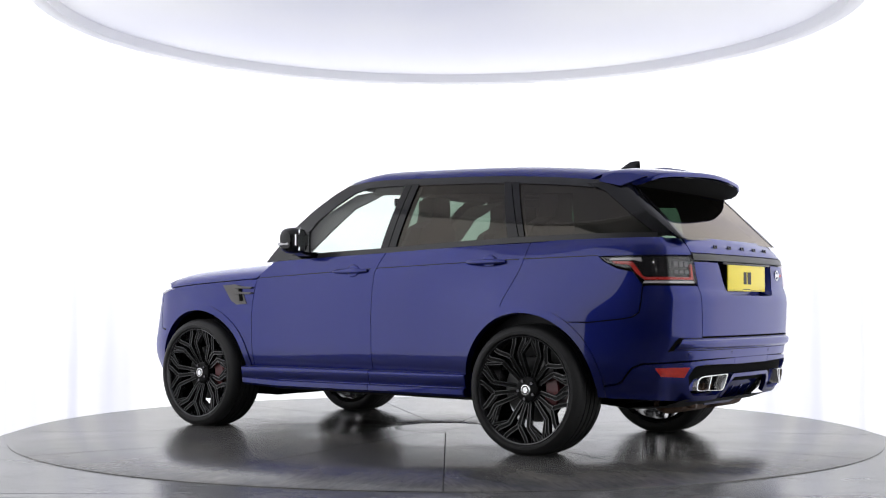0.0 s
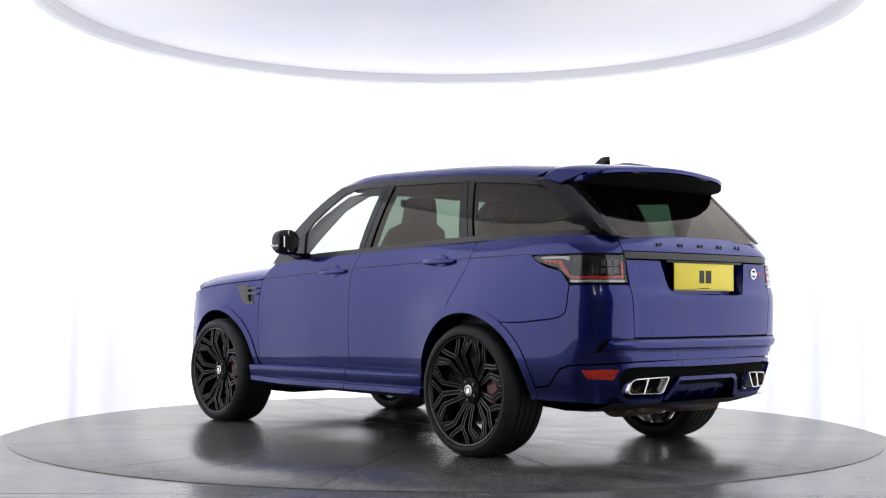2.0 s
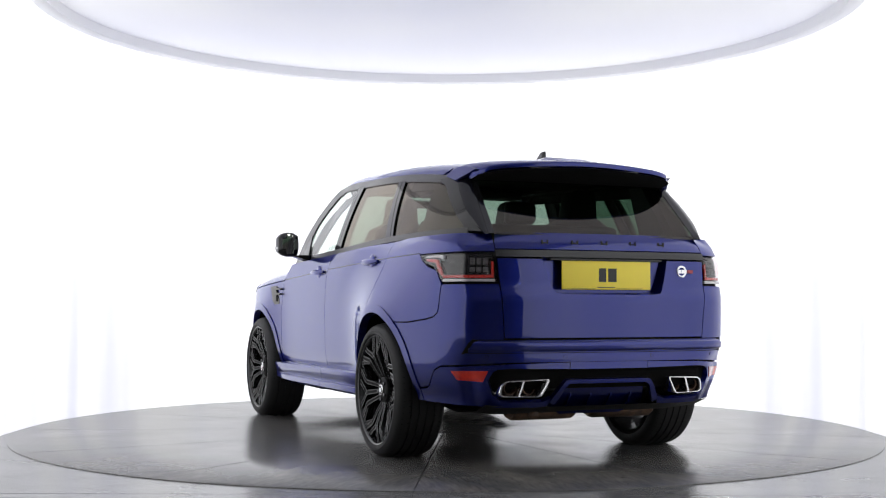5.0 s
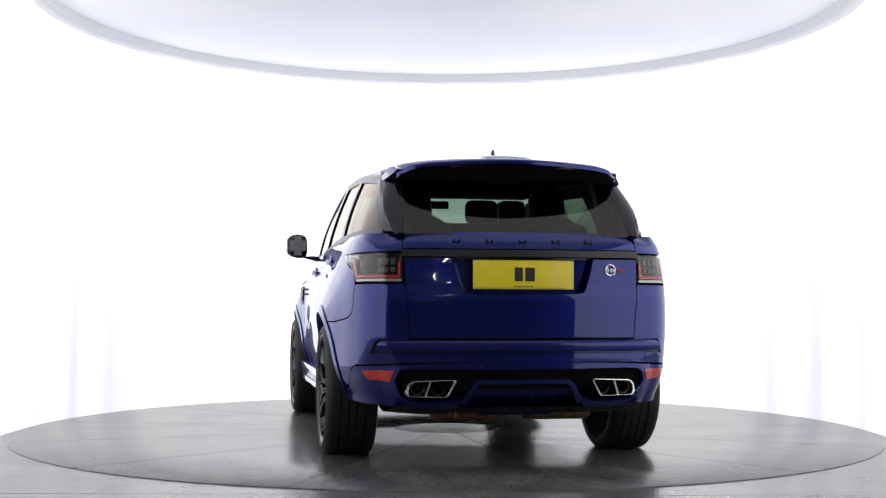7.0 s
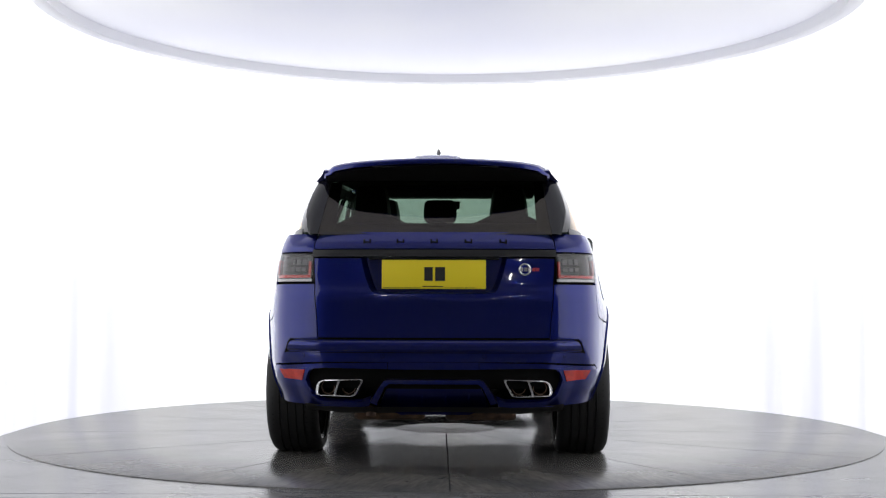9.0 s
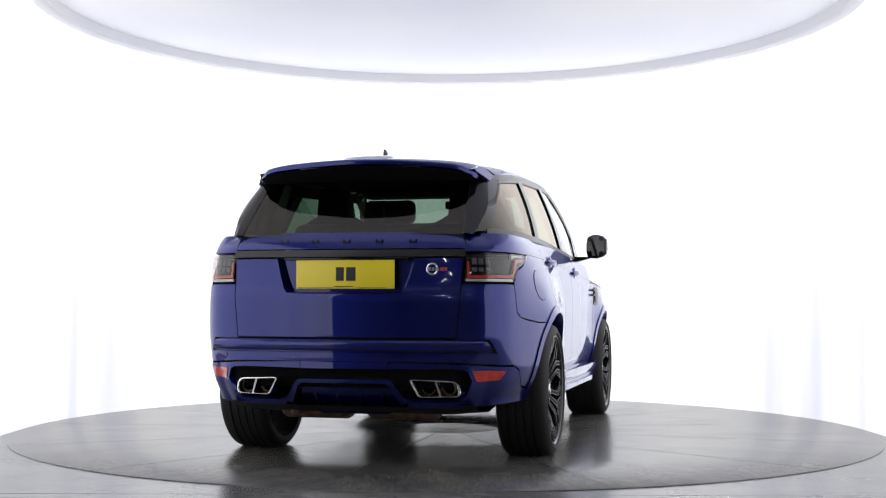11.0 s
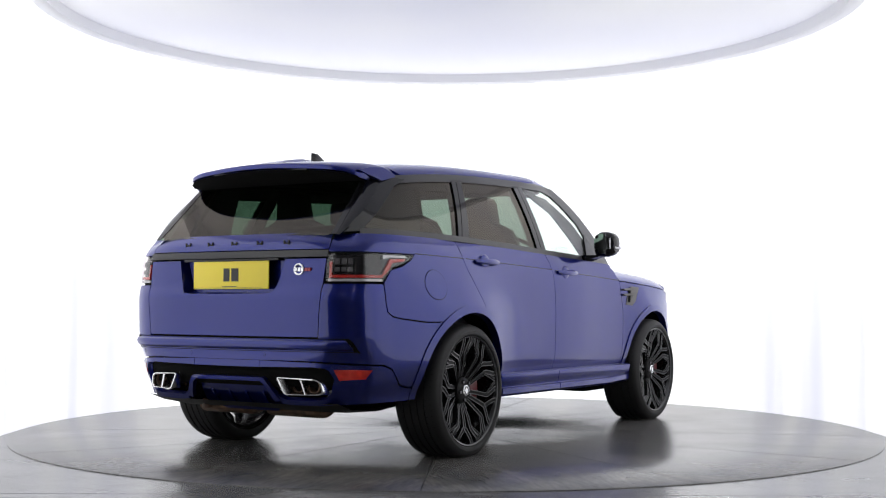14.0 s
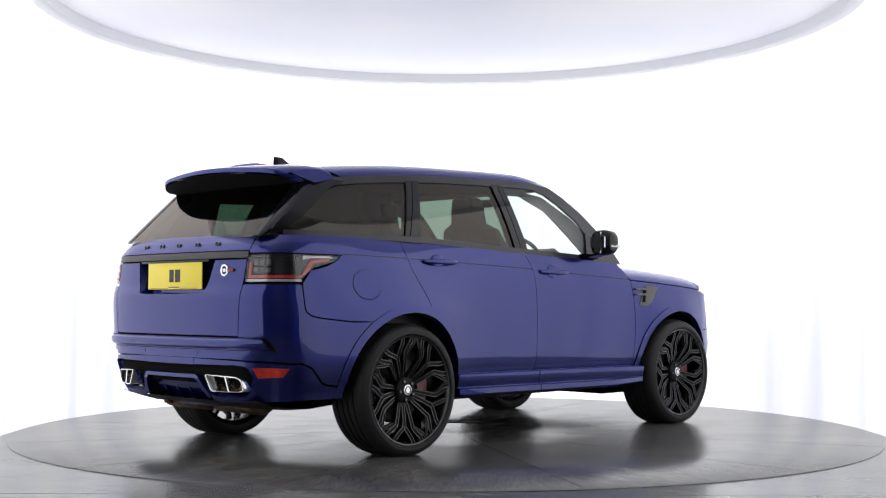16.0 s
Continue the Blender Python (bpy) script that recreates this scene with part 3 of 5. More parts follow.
    def bent(groove, sd):
        bm = bmesh.new()
        bar(bm, [(0.050, 21, -0.072, 0.8), (0.10, 20, -0.054, 0.85), (0.17, 18.3, -0.032, 0.95), (0.222, 17.6, -0.019, 1.0), (0.236, 18.2, -0.0165, 1.0), (0.280, 24.6, -0.010, 1.0), (0.294, 26.6, -0.008, 1.0), (0.322, 27.6, -0.006, 1.0)], 0.0150, groove, sd)
        bar(bm, [(0.222, 19.5, -0.022, 0.7), (0.256, 27.0, -0.014, 0.8), (0.300, 33.8, -0.009, 0.8), (0.322, 34.4, -0.007, 0.8)], 0.0120, groove, sd)
        return bm
    first = part("spoke", forked(False), RIM_BLACK, w, "forked satin black spoke")
    part("spoke_inlay", forked(True), RIM_DARK, first, "matt black inlay of the spoke")
    group = [first]
    for sd in (-1, 1):
        o = part("spoke", bent(False, sd), RIM_BLACK, w, "bent satin black spoke")
        part("spoke_inlay", bent(True, sd), RIM_DARK, o, "matt black inlay of the spoke")
        group.append(o)
    for i in range(5):
        for o in group:
            p = o
            if i:
                p = o.copy()
                scene.collection.objects.link(p)
                q = o.children[0].copy()
                scene.collection.objects.link(q)
                q.parent = p
            p.rotation_euler.x = 2 * math.pi * i / 5 + radians(26)
    bm = bmesh.new()
    lathe(bm, [(0.001, -0.040), (0.04, -0.040), (0.066, -0.043), (0.076, -0.050), (0.079, -0.10), (0.001, -0.10)], 40)
    part("hub", bm, RIM_DARK, w, "black alloy hub")
    bm = bmesh.new()
    lathe(bm, [(0.001, -0.028), (0.014, -0.028), (0.0145, -0.030), (0.018, -0.030), (0.0185, -0.027), (0.031, -0.029), (0.034, -0.033), (0.034, -0.045)], 32)
    cap = part("centre_cap", bm, CHROME, w, "silver round centre cap")
    bm = bmesh.new()
    lathe(bm, [(0.0185, -0.0262), (0.026, -0.0272)], 28)
    part("cap_ring", bm, INK, cap, "dark printed ring")
    bm = bmesh.new()
    lathe(bm, [(0.001, -0.032), (0.010, -0.032), (0.0125, -0.036), (0.0125, -0.06)], 6)
    bmesh.ops.translate(bm, vec=(0, 0, 0.057), verts=bm.verts)
    nut = part("wheel_nut", bm, NUT, w, "dark steel wheel nut")
    nut.rotation_euler.x = radians(26)
    for i in range(1, 5):
        p = nut.copy()
        scene.collection.objects.link(p)
        p.rotation_euler.x = 2 * math.pi * i / 5 + radians(26)
    bm = bmesh.new()
    lathe(bm, [(0.06, -0.135), (0.10, -0.13), (0.105, -0.118), (0.195, -0.118), (0.198, -0.122), (0.198, -0.146), (0.195, -0.15), (0.06, -0.15)], 64)
    part("brake_disc", bm, STEEL, w, "bare steel brake disc")
    bm = bmesh.new()
    lathe(bm, [(0.125, -0.075), (0.205, -0.075), (0.215, -0.085), (0.215, -0.185), (0.205, -0.195), (0.125, -0.195), (0.120, -0.185), (0.120, -0.085), (0.125, -0.075)], 14, None, radians(-28), radians(28))
    part("brake_caliper", bm, CALIPER, w, "dark red brake caliper")
    bm = bmesh.new()
    lathe(bm, [(0.001, -0.16), (0.150, -0.165), (0.200, -0.158), (0.204, -0.160), (0.204, -0.170), (0.14, -0.20), (0.09, -0.31), (0.001, -0.31)], 40)
    part("brake_shield", bm, LINER, w, "dark splash shield and hub carrier")


# ---- the car ----
ARCH, FLARE = 0.468, 0.514
AZ = 0.394


def both(name, poly, fn, mat, parent, **k):
    """The same sheet on both sides; returns right, left."""
    return panel(name, poly, fn, mat, parent, **k), panel(name, poly, fn, mat, parent, mirror=True, **k)


def us(points):
    """Side points (y, z) as (u, z)."""
    return [(U(y), z) for y, z in points]


def belt(y0, y1, n=9, dz=0.0):
    return [(y, float(belt_z(y)) + dz) for y in np.linspace(y0, y1, n)]


SEAM_A = [(2.385, 0.465), (2.396, 0.70), (2.392, 0.85), (2.374, 1.0), (2.350, 1.090), (2.29, 1.15), (2.22, 1.195)]
SEAM_B = [(1.262, 0.465), (1.262, 0.83), (1.252, 1.0), (1.237, 1.12), (1.20, 1.19), (1.170, 1.232), (1.150, 1.258)]
SEAM_C = [(0.02, 1.298), (0.04, 1.2), (0.063, 1.119), (0.105, 1.03), (0.147, 0.945), (0.160, 0.905)]


def body(car):
    # front and rear doors
    door = us(SEAM_A[::1] + [(2.20, float(belt_z(2.2)) - 0.006)] + belt(2.15, 1.2, 9, -0.004) + SEAM_B[::-1])
    fronts = both("front_door", door, S, PAINT, car, label="blue pearl front door panel")
    c0 = math.degrees(math.asin((0.465 - AZ) / FLARE))
    low = arc(0, AZ, FLARE, 73, c0, 16)
    door = us(SEAM_B + belt(1.1, 0.06, 9, -0.004) + SEAM_C + low)
    rears = both("rear_door", door, S, PAINT, car, label="blue pearl rear door panel")
    for pair, y0, y1, z in ((fronts, 1.60, 1.295, 1.137), (rears, 0.465, 0.17, 1.180)):
        for d, s in zip(pair, (1, -1)):
            handle(d, y0, y1, z, s)
    # rear quarter: from the door round to the tailgate, above the bumper
    quarter = us([(0.02, 1.298), (0.04, 1.2), (0.063, 1.119), (0.105, 1.03), (0.147, 0.945), (0.160, 0.905)] + arc(0, AZ, FLARE, 72.5, 126, 10) + [(-0.45, 0.812), (-0.64, 0.833), (-0.70, 0.845)])
    quarter += [(U(-0.735), 0.87), (U(-0.745), 0.92), (U(-0.755), 1.03), (U(-0.70), 1.105), (U(-0.60), 1.128), (U(-0.52), 1.165), (U(-0.475), 1.200), (UX(0.80), 1.203), (UX(0.685), 1.203), (UX(0.692), 1.25), (UX(0.70), 1.31)]
    quarter += us(belt(-0.75, -0.05, 10, 0.0))
    both("rear_quarter", quarter, S, PAINT, car, label="blue pearl rear quarter panel")
    # front wings and nose
    wing = us([(y, z) for y, z in SEAM_A[:5]][::-1] + arc(WHEELBASE, AZ, FLARE, 172, 38.5, 18))
    wing += [(U(3.42), 0.72), (U(3.42), 0.95), (U(3.40), 1.015)] + us([(y, float(bonnet_z(y)) - 0.005) for y in (3.3, 3.15, 3.0, 2.8, 2.6, 2.45)])
    both("front_wing", wing, S, PAINT, car, label="blue pearl front wing")
    nose = us(arc(WHEELBASE, AZ, FLARE, 37, -7, 12)) + [(U_END, 0.30), (U_END, 1.06), (U(3.425), 1.0), (U(3.425), 0.72)]
    both("front_bumper", nose, S, PAINT, car, label="blue pearl front bumper")
    lamp = us([(3.24, 1.026), (3.36, 0.998), (3.42, 0.985), (3.43, 1.004), (3.36, 1.016)])
    both("headlight", lamp, S, LAMP_WHITE, car, off=0.004, label="clear headlight corner")
    # arch flares with their turned-in lips
    for cy, a0, a1 in ((0.0, -6, 183), (WHEELBASE, -2, 187)):
        outer = arc(cy, AZ, FLARE + 0.002, a0, a1, 40)
        inner = arc(cy, AZ, ARCH, a1, a0, 40)
        both("arch_flare", us(outer + inner), S, PAINT, car, off=0.007, depth=0.05, gap=0, step=0.04, label="blue wheel arch flare")
    # bonnet
    both_b = [(-1, 2.36), (-1, 2.6), (-1, 3.0), (-1, 3.3), (-0.97, 3.37), (-0.5, 3.45), (0, 3.47), (0.5, 3.45), (0.97, 3.37), (1, 3.3), (1, 3.0), (1, 2.6), (1, 2.36), (0.985, 2.30), (0.95, 2.25), (0.88, 2.24), (0.5, 2.33), (0, 2.36), (-0.5, 2.33), (-0.88, 2.24), (-0.95, 2.25), (-0.985, 2.30)]
    panel("bonnet", both_b, bonnet_s, PAINT, car, step=(0.06, 0.08), gap=0, depth=0.02, label="blue pearl bonnet")
    cowl = [(-0.9, 2.17), (-0.9, 2.24), (-0.5, 2.32), (0, 2.35), (0.5, 2.32), (0.9, 2.24), (0.9, 2.17)]
    panel("scuttle", cowl, bonnet_s, MATT_BLACK, car, step=(0.1, 0.1), off=-0.01, label="black scuttle panel under the windscreen")
    # dark shell behind the joints
    shell = us([(2.62, 0.33), (2.45, 0.33)] + [(0.48, 0.33)]) + us(arc(0, AZ, 0.50, 0, 180, 20)) + [(U(-0.6), 0.40), (UX(0.6), 0.44), (0.0, 0.44), (0.0, 0.96)]
    shell += [(UX(0.45), 0.96), (UX(0.45), 1.19), (UX(0.60), 1.205), (UX(0.80), 1.205)] + us([(-0.62, 1.21), (-0.5, 1.25)]) + us(belt(-0.4, 2.15, 14, -0.020)) + us([(2.3, 1.07), (2.8, 1.03), (3.3, 0.99)]) + us(arc(WHEELBASE, AZ, 0.50, 38, 176, 16))
    both("inner_shell", shell, S, LINER, car, off=-0.024, depth=0.004, gap=0, step=0.06, label="black inner body shell")
    sills(car)


def handle(door, y0, y1, z, s):
    """A pull bar over a scooped cup."""
    x = float(S(U((y0 + y1) / 2), z)[0])
    ym = (y0 + y1) / 2
    bm = bmesh.new()
    rows = []
    for k in range(13):
        t = k / 12
        y = y0 + (y1 - y0) * t
        h = 0.019 * (0.35 + 0.65 * math.sin(math.pi * min(1, max(0, (t * 0.92 + 0.06)))) ** 0.5)
        o = 0.030 * math.sin(math.pi * (0.06 + 0.88 * t)) ** 0.6 - 0.004
        c = x + o
        rows.append([(s * (c + 0.010 * math.cos(a)), y, z + h * math.sin(a)) for a in [2 * math.pi * i / 10 for i in range(10)]])
    loft(bm, rows, close=True, caps=True)
    ob = part("door_handle", bm, PAINT, None, "blue door pull handle")
    ob.parent = door
    bm = bmesh.new()
    lathe(bm, [(0.001, 0.0080), (0.026, 0.0072), (0.042, 0.0048), (0.052, 0.0018), (0.057, -0.002)], 28, pose(0, ym - 0.02, z))
    bmesh.ops.scale(bm, vec=(1, 1, 0.82), verts=bm.verts, space=Matrix.Translation((0, 0, -z)))
    for v in bm.verts:
        v.co.x = s * (x + v.co.x + 0.002)
    ob = part("handle_cup", bm, PAINT, None, "blue handle cup")
    ob.parent = door


def sills(car):
    """Two-step side skirts between the wheels."""
    prof = [(0.900, 0.4665), (0.950, 0.4635), (0.978, 0.4590), (0.986, 0.4530), (0.987, 0.445), (0.974, 0.378), (0.970, 0.3735), (0.972, 0.3695), (0.988, 0.3665), (0.994, 0.3620), (0.993, 0.330), (0.975, 0.314), (0.85, 0.312), (0.85, 0.4665)]
    for s in (1, -1):
        bm = bmesh.new()
        rows = []
        for y in (0.47, 0.50, 0.8, 1.256):
            rows.append([(s * (x - (0.012 if y < 0.48 else 0)), y, z + 0.012 * (1 - (y - 0.47) / 2)) for x, z in prof])
        loft(bm, rows, close=True, caps=True)
        part("side_skirt", bm, PAINT, car, "blue two-step side skirt")
        bm = bmesh.new()
        rows = []
        for y in (1.262, 1.6, 2.1, 2.25, 2.40, 2.47):
            f = max(0, (y - 2.1) / 0.37)
            rows.append([(s * (x - 0.02 * f * (z < 0.37)), y, z + 0.012 * (1 - (y - 0.47) / 2) + (0.012 * f if z < 0.37 else 0)) for x, z in prof])
        loft(bm, rows, close=True, caps=True)
        part("side_skirt", bm, PAINT, car, "blue two-step side skirt")


def tail(car):
    # tailgate below the trim bar, notched for the plate
    gate = [(-UX(0.640), 0.728), (UX(0.640), 0.728), (UX(0.647), 0.85), (UX(0.661), 1.0), (UX(0.670), 1.08), (UX(0.678), 1.168), (UX(0.405), 1.168), (UX(0.375), 1.06), (UX(0.352), 1.0), (UX(0.335), 0.980), (UX(0.28), 0.973),
            (-UX(0.28), 0.973), (-UX(0.335), 0.980), (-UX(0.352), 1.0), (-UX(0.375), 1.06), (-UX(0.405), 1.168), (-UX(0.678), 1.168), (-UX(0.670), 1.08), (-UX(0.661), 1.0), (-UX(0.647), 0.85)]
    panel("tailgate", gate, S, PAINT, car, depth=0.02, label="blue pearl tailgate with a plate recess")
    # recess walls and back
    bm = bmesh.new()
    edge = [(-0.407, 1.172), (-0.377, 1.06), (-0.353, 0.998), (-0.335, 0.978), (-0.28, 0.970), (0.28, 0.970), (0.335, 0.978), (0.353, 0.998), (0.377, 1.06), (0.407, 1.172)]
    rows = []
    for x, z in edge:
        y = float(S(UX(abs(x)), z)[1])
        rows.append([(x, y + 0.004, z), (x * 0.93, -0.952, z + (0.010 if z < 1.1 else 0))])
    loft(bm, rows)
    back = [bm.verts.new((x * 0.93, -0.952, z + (0.010 if z < 1.1 else 0))) for x, z in edge]
    bm.faces.new(back)
    part("plate_recess", bm, PAINT, car, "blue recess behind the plate")
    # dark trim bar, and the upper gate with spaced letters
    bar = [(-UX(0.686), 1.174), (UX(0.686), 1.174), (UX(0.690), 1.213), (-UX(0.690), 1.213)]
    panel("trim_bar", bar, S, TRIM_BLACK, car, off=0.008, depth=0.03, gap=0.001, label="dark gloss tailgate trim bar")
    top = [(-UX(0.688), 1.219), (UX(0.688), 1.219), (UX(0.690), 1.26), (UX(0.676), 1.318), (-UX(0.676), 1.318), (-UX(0.690), 1.26)]
    up = panel("tailgate_top", top, S, PAINT, car, label="blue upper tailgate")
    for x, kind in ((-0.372, 0), (-0.187, 1), (0.0, 2), (0.190, 3), (0.382, 4)):
        letter_block(up, x, kind)
    # number plate
    bm = bmesh.new()
    box(bm, -0.287, 0.287, -1.008, -1.000, 0.998, 1.164, 0.003)
    bmesh.ops.bevel(bm, geom=[e for e in bm.edges if abs(e.verts[0].co.y - e.verts[1].co.y) > 0.004], offset=0.004, segments=2, affect="EDGES")
    pl = part("number_plate", bm, PLATE, car, "yellow rear number plate")
    bm = bmesh.new()
    for x0, x1, z0, z1 in ((-0.052, -0.006, 1.042, 1.118), (0.008, 0.062, 1.042, 1.118), ):
        box(bm, x0, x1, -1.0092, -1.0078, z0, z1)
    bb = part("print_bar", bm, INK, None, "black printed bars", smooth=False)
    bb.parent = pl
    bm = bmesh.new()
    box(bm, -0.062, 0.05, -1.0090, -1.0078, 1.0085, 1.0135)
    for x0, x1, z0, z1 in ((-0.279, -0.07, 1.0035, 1.0055), (0.058, 0.235, 1.0035, 1.0055)):
        box(bm, x0, x1, -1.0086, -1.0078, z0, z1)
    bb = part("maker_line", bm, INK, None, "thin dark line of small print", smooth=False)
    bb.parent = pl
    bm = bmesh.new()
    box(bm, -0.36, 0.36, -1.012, -0.955, 1.158, 1.172, 0.004)
    part("gate_grip", bm, GLOSS_BLACK, car, "black grip over the plate")
    # round silver badge with a red tail, as plain shapes
    y = float(S(UX(0.51), 1.105)[1])
    bm = bmesh.new()
    lathe(bm, [(0.024, 0.0), (0.024, 0.006), (0.030, 0.008), (0.0345, 0.006), (0.0345, 0.0), (0.024, 0.0)], 32, pose(0.50, y, 1.106, 0, 0, -86))
    bd = part("badge", bm, BADGE_SILVER, car, "round silver badge ring with a red bar")
    bm = bmesh.new()
    for k, x in enumerate((0.474, 0.496, 0.516)):
        prism(bm, [(x, 1.096), (x + 0.016, 1.096), (x + 0.019, 1.116), (x + 0.003, 1.116)], y - 0.012 + 0.002 * k, y)
    ob = part("badge_bar", bm, BADGE_SILVER, None, smooth=False)
    ob.parent = bd
    bm = bmesh.new()
    for k, x in enumerate((0.541, 0.561)):
        prism(bm, [(x, 1.097), (x + 0.017, 1.097), (x + 0.020, 1.115), (x + 0.003, 1.115)], y - 0.006 + 0.003 * k, y + 0.006)
    ob = part("badge_bar", bm, BADGE_RED, None, "red badge bars", smooth=False)
    ob.parent = bd
    tail_lamps(car)
    rear_bumper(car)


def letter_block(up, x, kind):
    """A spaced raised mark, drawn as plain bars."""
    y = float(S(UX(abs(x)), 1.258)[1])
    a, h = 0.021, 0.0155
    strokes = ((-a, -h, -a + 0.009, h), (a - 0.009, -h, a, h), (-a, -0.0035, a, 0.0035))
    bm = bmesh.new()
    for x0, z0, x1, z1 in strokes:
        yy = float(S(UX(abs(x)), 1.258 + (z0 + z1) / 2)[1])
        box(bm, x + x0, x + x1, yy - 0.004, yy + 0.004, 1.258 + z0, 1.258 + z1)
    ob = part("raised_mark", bm, LETTER, None, smooth=False)
    ob.parent = up


def tail_lamps(car):
    """Wrap-round lamps: grey housing, red light guide, clear blocks, smoked lens."""
    outline = [(UX(0.676), 1.034), (UX(0.684), 1.194), (UX(0.80), 1.197), (U(-0.60), 1.197), (U(-0.485), 1.193), (U(-0.535), 1.158), (U(-0.61), 1.135), (U(-0.68), 1.118), (U(-0.725), 1.08), (U(-0.770), 1.034)]
    for mirror in (False, True):
        lens = panel("tail_light", outline, S, GLASS_LENS, car, off=0.006, depth=0.03, gap=0.003, mirror=mirror, label="wrap-round smoked tail light with a red light guide")

        def sub(name, poly, mat, off, label="", gap=0.0):
            ob = panel(name, poly, S, mat, lens, off=off, depth=0.012, gap=gap, mirror=mirror, label=label, step=0.04)
            return ob
        sub("housing", outline, GLOSS_BLACK, -0.020, "black lamp housing", 0.004)
        a, b = UX(0.686), U(-0.745)
        guide = [(a + 0.012, 1.060), (a + 0.012, 1.150), (a + 0.026, 1.150), (a + 0.026, 1.075), (b - 0.03, 1.075), (U(-0.715), 1.098), (U(-0.675), 1.148), (U(-0.575), 1.158), (U(-0.565), 1.172), (U(-0.69), 1.166), (U(-0.735), 1.112), (b - 0.022, 1.060)]
        sub("light_guide", guide[::-1], LAMP_RED, -0.004, "red bent light guide")
        strip = [(a + 0.004, 1.040), (b - 0.01, 1.040), (b - 0.02, 1.054), (a + 0.004, 1.054)]
        sub("lower_strip", strip, LAMP_WHITE, -0.006, "pale clear lower strip")
        wing = [(U(-0.745), 1.165), (U(-0.69), 1.178), (U(-0.54), 1.178), (U(-0.56), 1.190), (U(-0.74), 1.190)]
        sub("indicator", wing, LAMP_WHITE, -0.006, "clear indicator strip")
        for i in range(3):
            u0 = a + 0.045 + 0.042 * i
            sub("lamp_block", [(u0, 1.095), (u0 + 0.03, 1.095), (u0 + 0.03, 1.118), (u0, 1.118)], LAMP_GREY, -0.008)
            sub("lamp_block", [(u0, 1.135), (u0 + 0.03, 1.135), (u0 + 0.03, 1.168), (u0, 1.168)], LAMP_GREY, -0.008)


def rear_bumper(car):
    e = 0.003
    # corners that rise to the lamps, and the main band
    for mirror in (False, True):
        poly = us(arc(0, AZ, FLARE, 126.5, 175, 10)) + us([(-0.59, 0.450), (-0.62, 0.465), (-0.69, 0.550)]) + [(U(-0.75), 0.574), (UX(0.80), 0.585), (UX(0.6), 0.595), (0.0, 0.602), (0.0, 0.722), (UX(0.640), 0.722)]
        poly += [(UX(0.648), 0.85), (UX(0.662), 1.0), (UX(0.668), 1.026), (U(-0.772), 1.026), (U(-0.757), 1.02), (U(-0.748), 0.92), (U(-0.738), 0.868), (U(-0.702), 0.842), (U(-0.64), 0.829), (U(-0.45), 0.808)]
        if not mirror:
            k = [i for i, q in enumerate(poly) if q[0] == 0.0]
            half = poly[k[1] + 1:] + poly[:k[0]]
            panel("rear_bumper", half + [(-u, z) for u, z in half[::-1]], S, PAINT, car, label="blue rear bumper")
        # corner of the lower valance
        poly = us(arc(0, AZ, FLARE, 175.5, 183, 3)) + us([(-0.545, 0.362), (-0.66, 0.362)]) + [(UX(0.80), 0.352), (UX(0.60), 0.346), (UX(0.42), 0.344), (UX(0.36), 0.350), (UX(0.345), 0.40), (UX(0.40), 0.378), (UX(0.60), 0.380), (UX(0.655), 0.387), (UX(0.70), 0.42), (UX(0.728), 0.50), (UX(0.715), 0.535), (UX(0.675), 0.556), (UX(0.60), 0.562), (UX(0.25), 0.556), (UX(0.25), 0.597), (UX(0.60), 0.590)]
        poly += [(UX(0.80), 0.579), (U(-0.75), 0.569), (U(-0.693), 0.545), (U(-0.624), 0.460), (U(-0.59), 0.444)]
        panel("lower_valance", poly, S, PAINT, car, mirror=mirror, off=0.004, depth=0.03, label="blue lower rear valance", step=0.035)
        refl = [(UX(0.726), 0.552), (UX(0.83), 0.552), (U(-0.80) - 0.026, 0.549), (U(-0.80) - 0.058, 0.500), (UX(0.755), 0.492)]
        k = panel("reflector", refl, S, LENS_RED, car, off=0.010, depth=0.02, gap=0, mirror=mirror, label="red rear reflector", step=0.03)
        frame_ = [(UX(0.690), 0.562), (UX(0.83), 0.562), (U(-0.80) - 0.008, 0.557), (U(-0.80) - 0.050, 0.492), (UX(0.738), 0.482)]
        ob = panel("reflector_frame", frame_, S, PAINT, k, off=0.0065, depth=0.02, gap=0, mirror=mirror, label="blue reflector surround", step=0.03)
        # exhaust tips
        exhaust(car, -1 if mirror else 1)
    strip = [(-UX(0.25), 0.556), (UX(0.25), 0.556), (UX(0.25), 0.597), (-UX(0.25), 0.597)]
    panel("valance_strip", strip, S, PAINT, car, off=0.004, depth=0.03, gap=0.0012, label="blue strip over the diffuser", step=0.035)
    # protruding band with dark ends
    ue = UX(0.815)
    band = [(-ue - 0.016, 0.655), (ue + 0.016, 0.655), (ue - 0.028, 0.712), (-ue + 0.028, 0.712)]
    # flat black strip that paints the step's shadow; nothing is cut into the skin
    groove = [(-ue - 0.06, 0.6465), (ue + 0.06, 0.6465), (ue + 0.06, 0.6500), (-ue - 0.06, 0.6500)]
    panel("bumper_groove", groove, S, LINER, car, off=0.0012, depth=0.002, gap=0, label="dark strip painted as the shadow under the bumper step", step=(0.04, 0.02))

    def stepped(u, z):
        return S(u, z, 0.024 * steps([0.655, 0.664, 0.690, 0.706, 0.712], [0.35, 0.85, 1.0, 0.75, 0.2])(z))
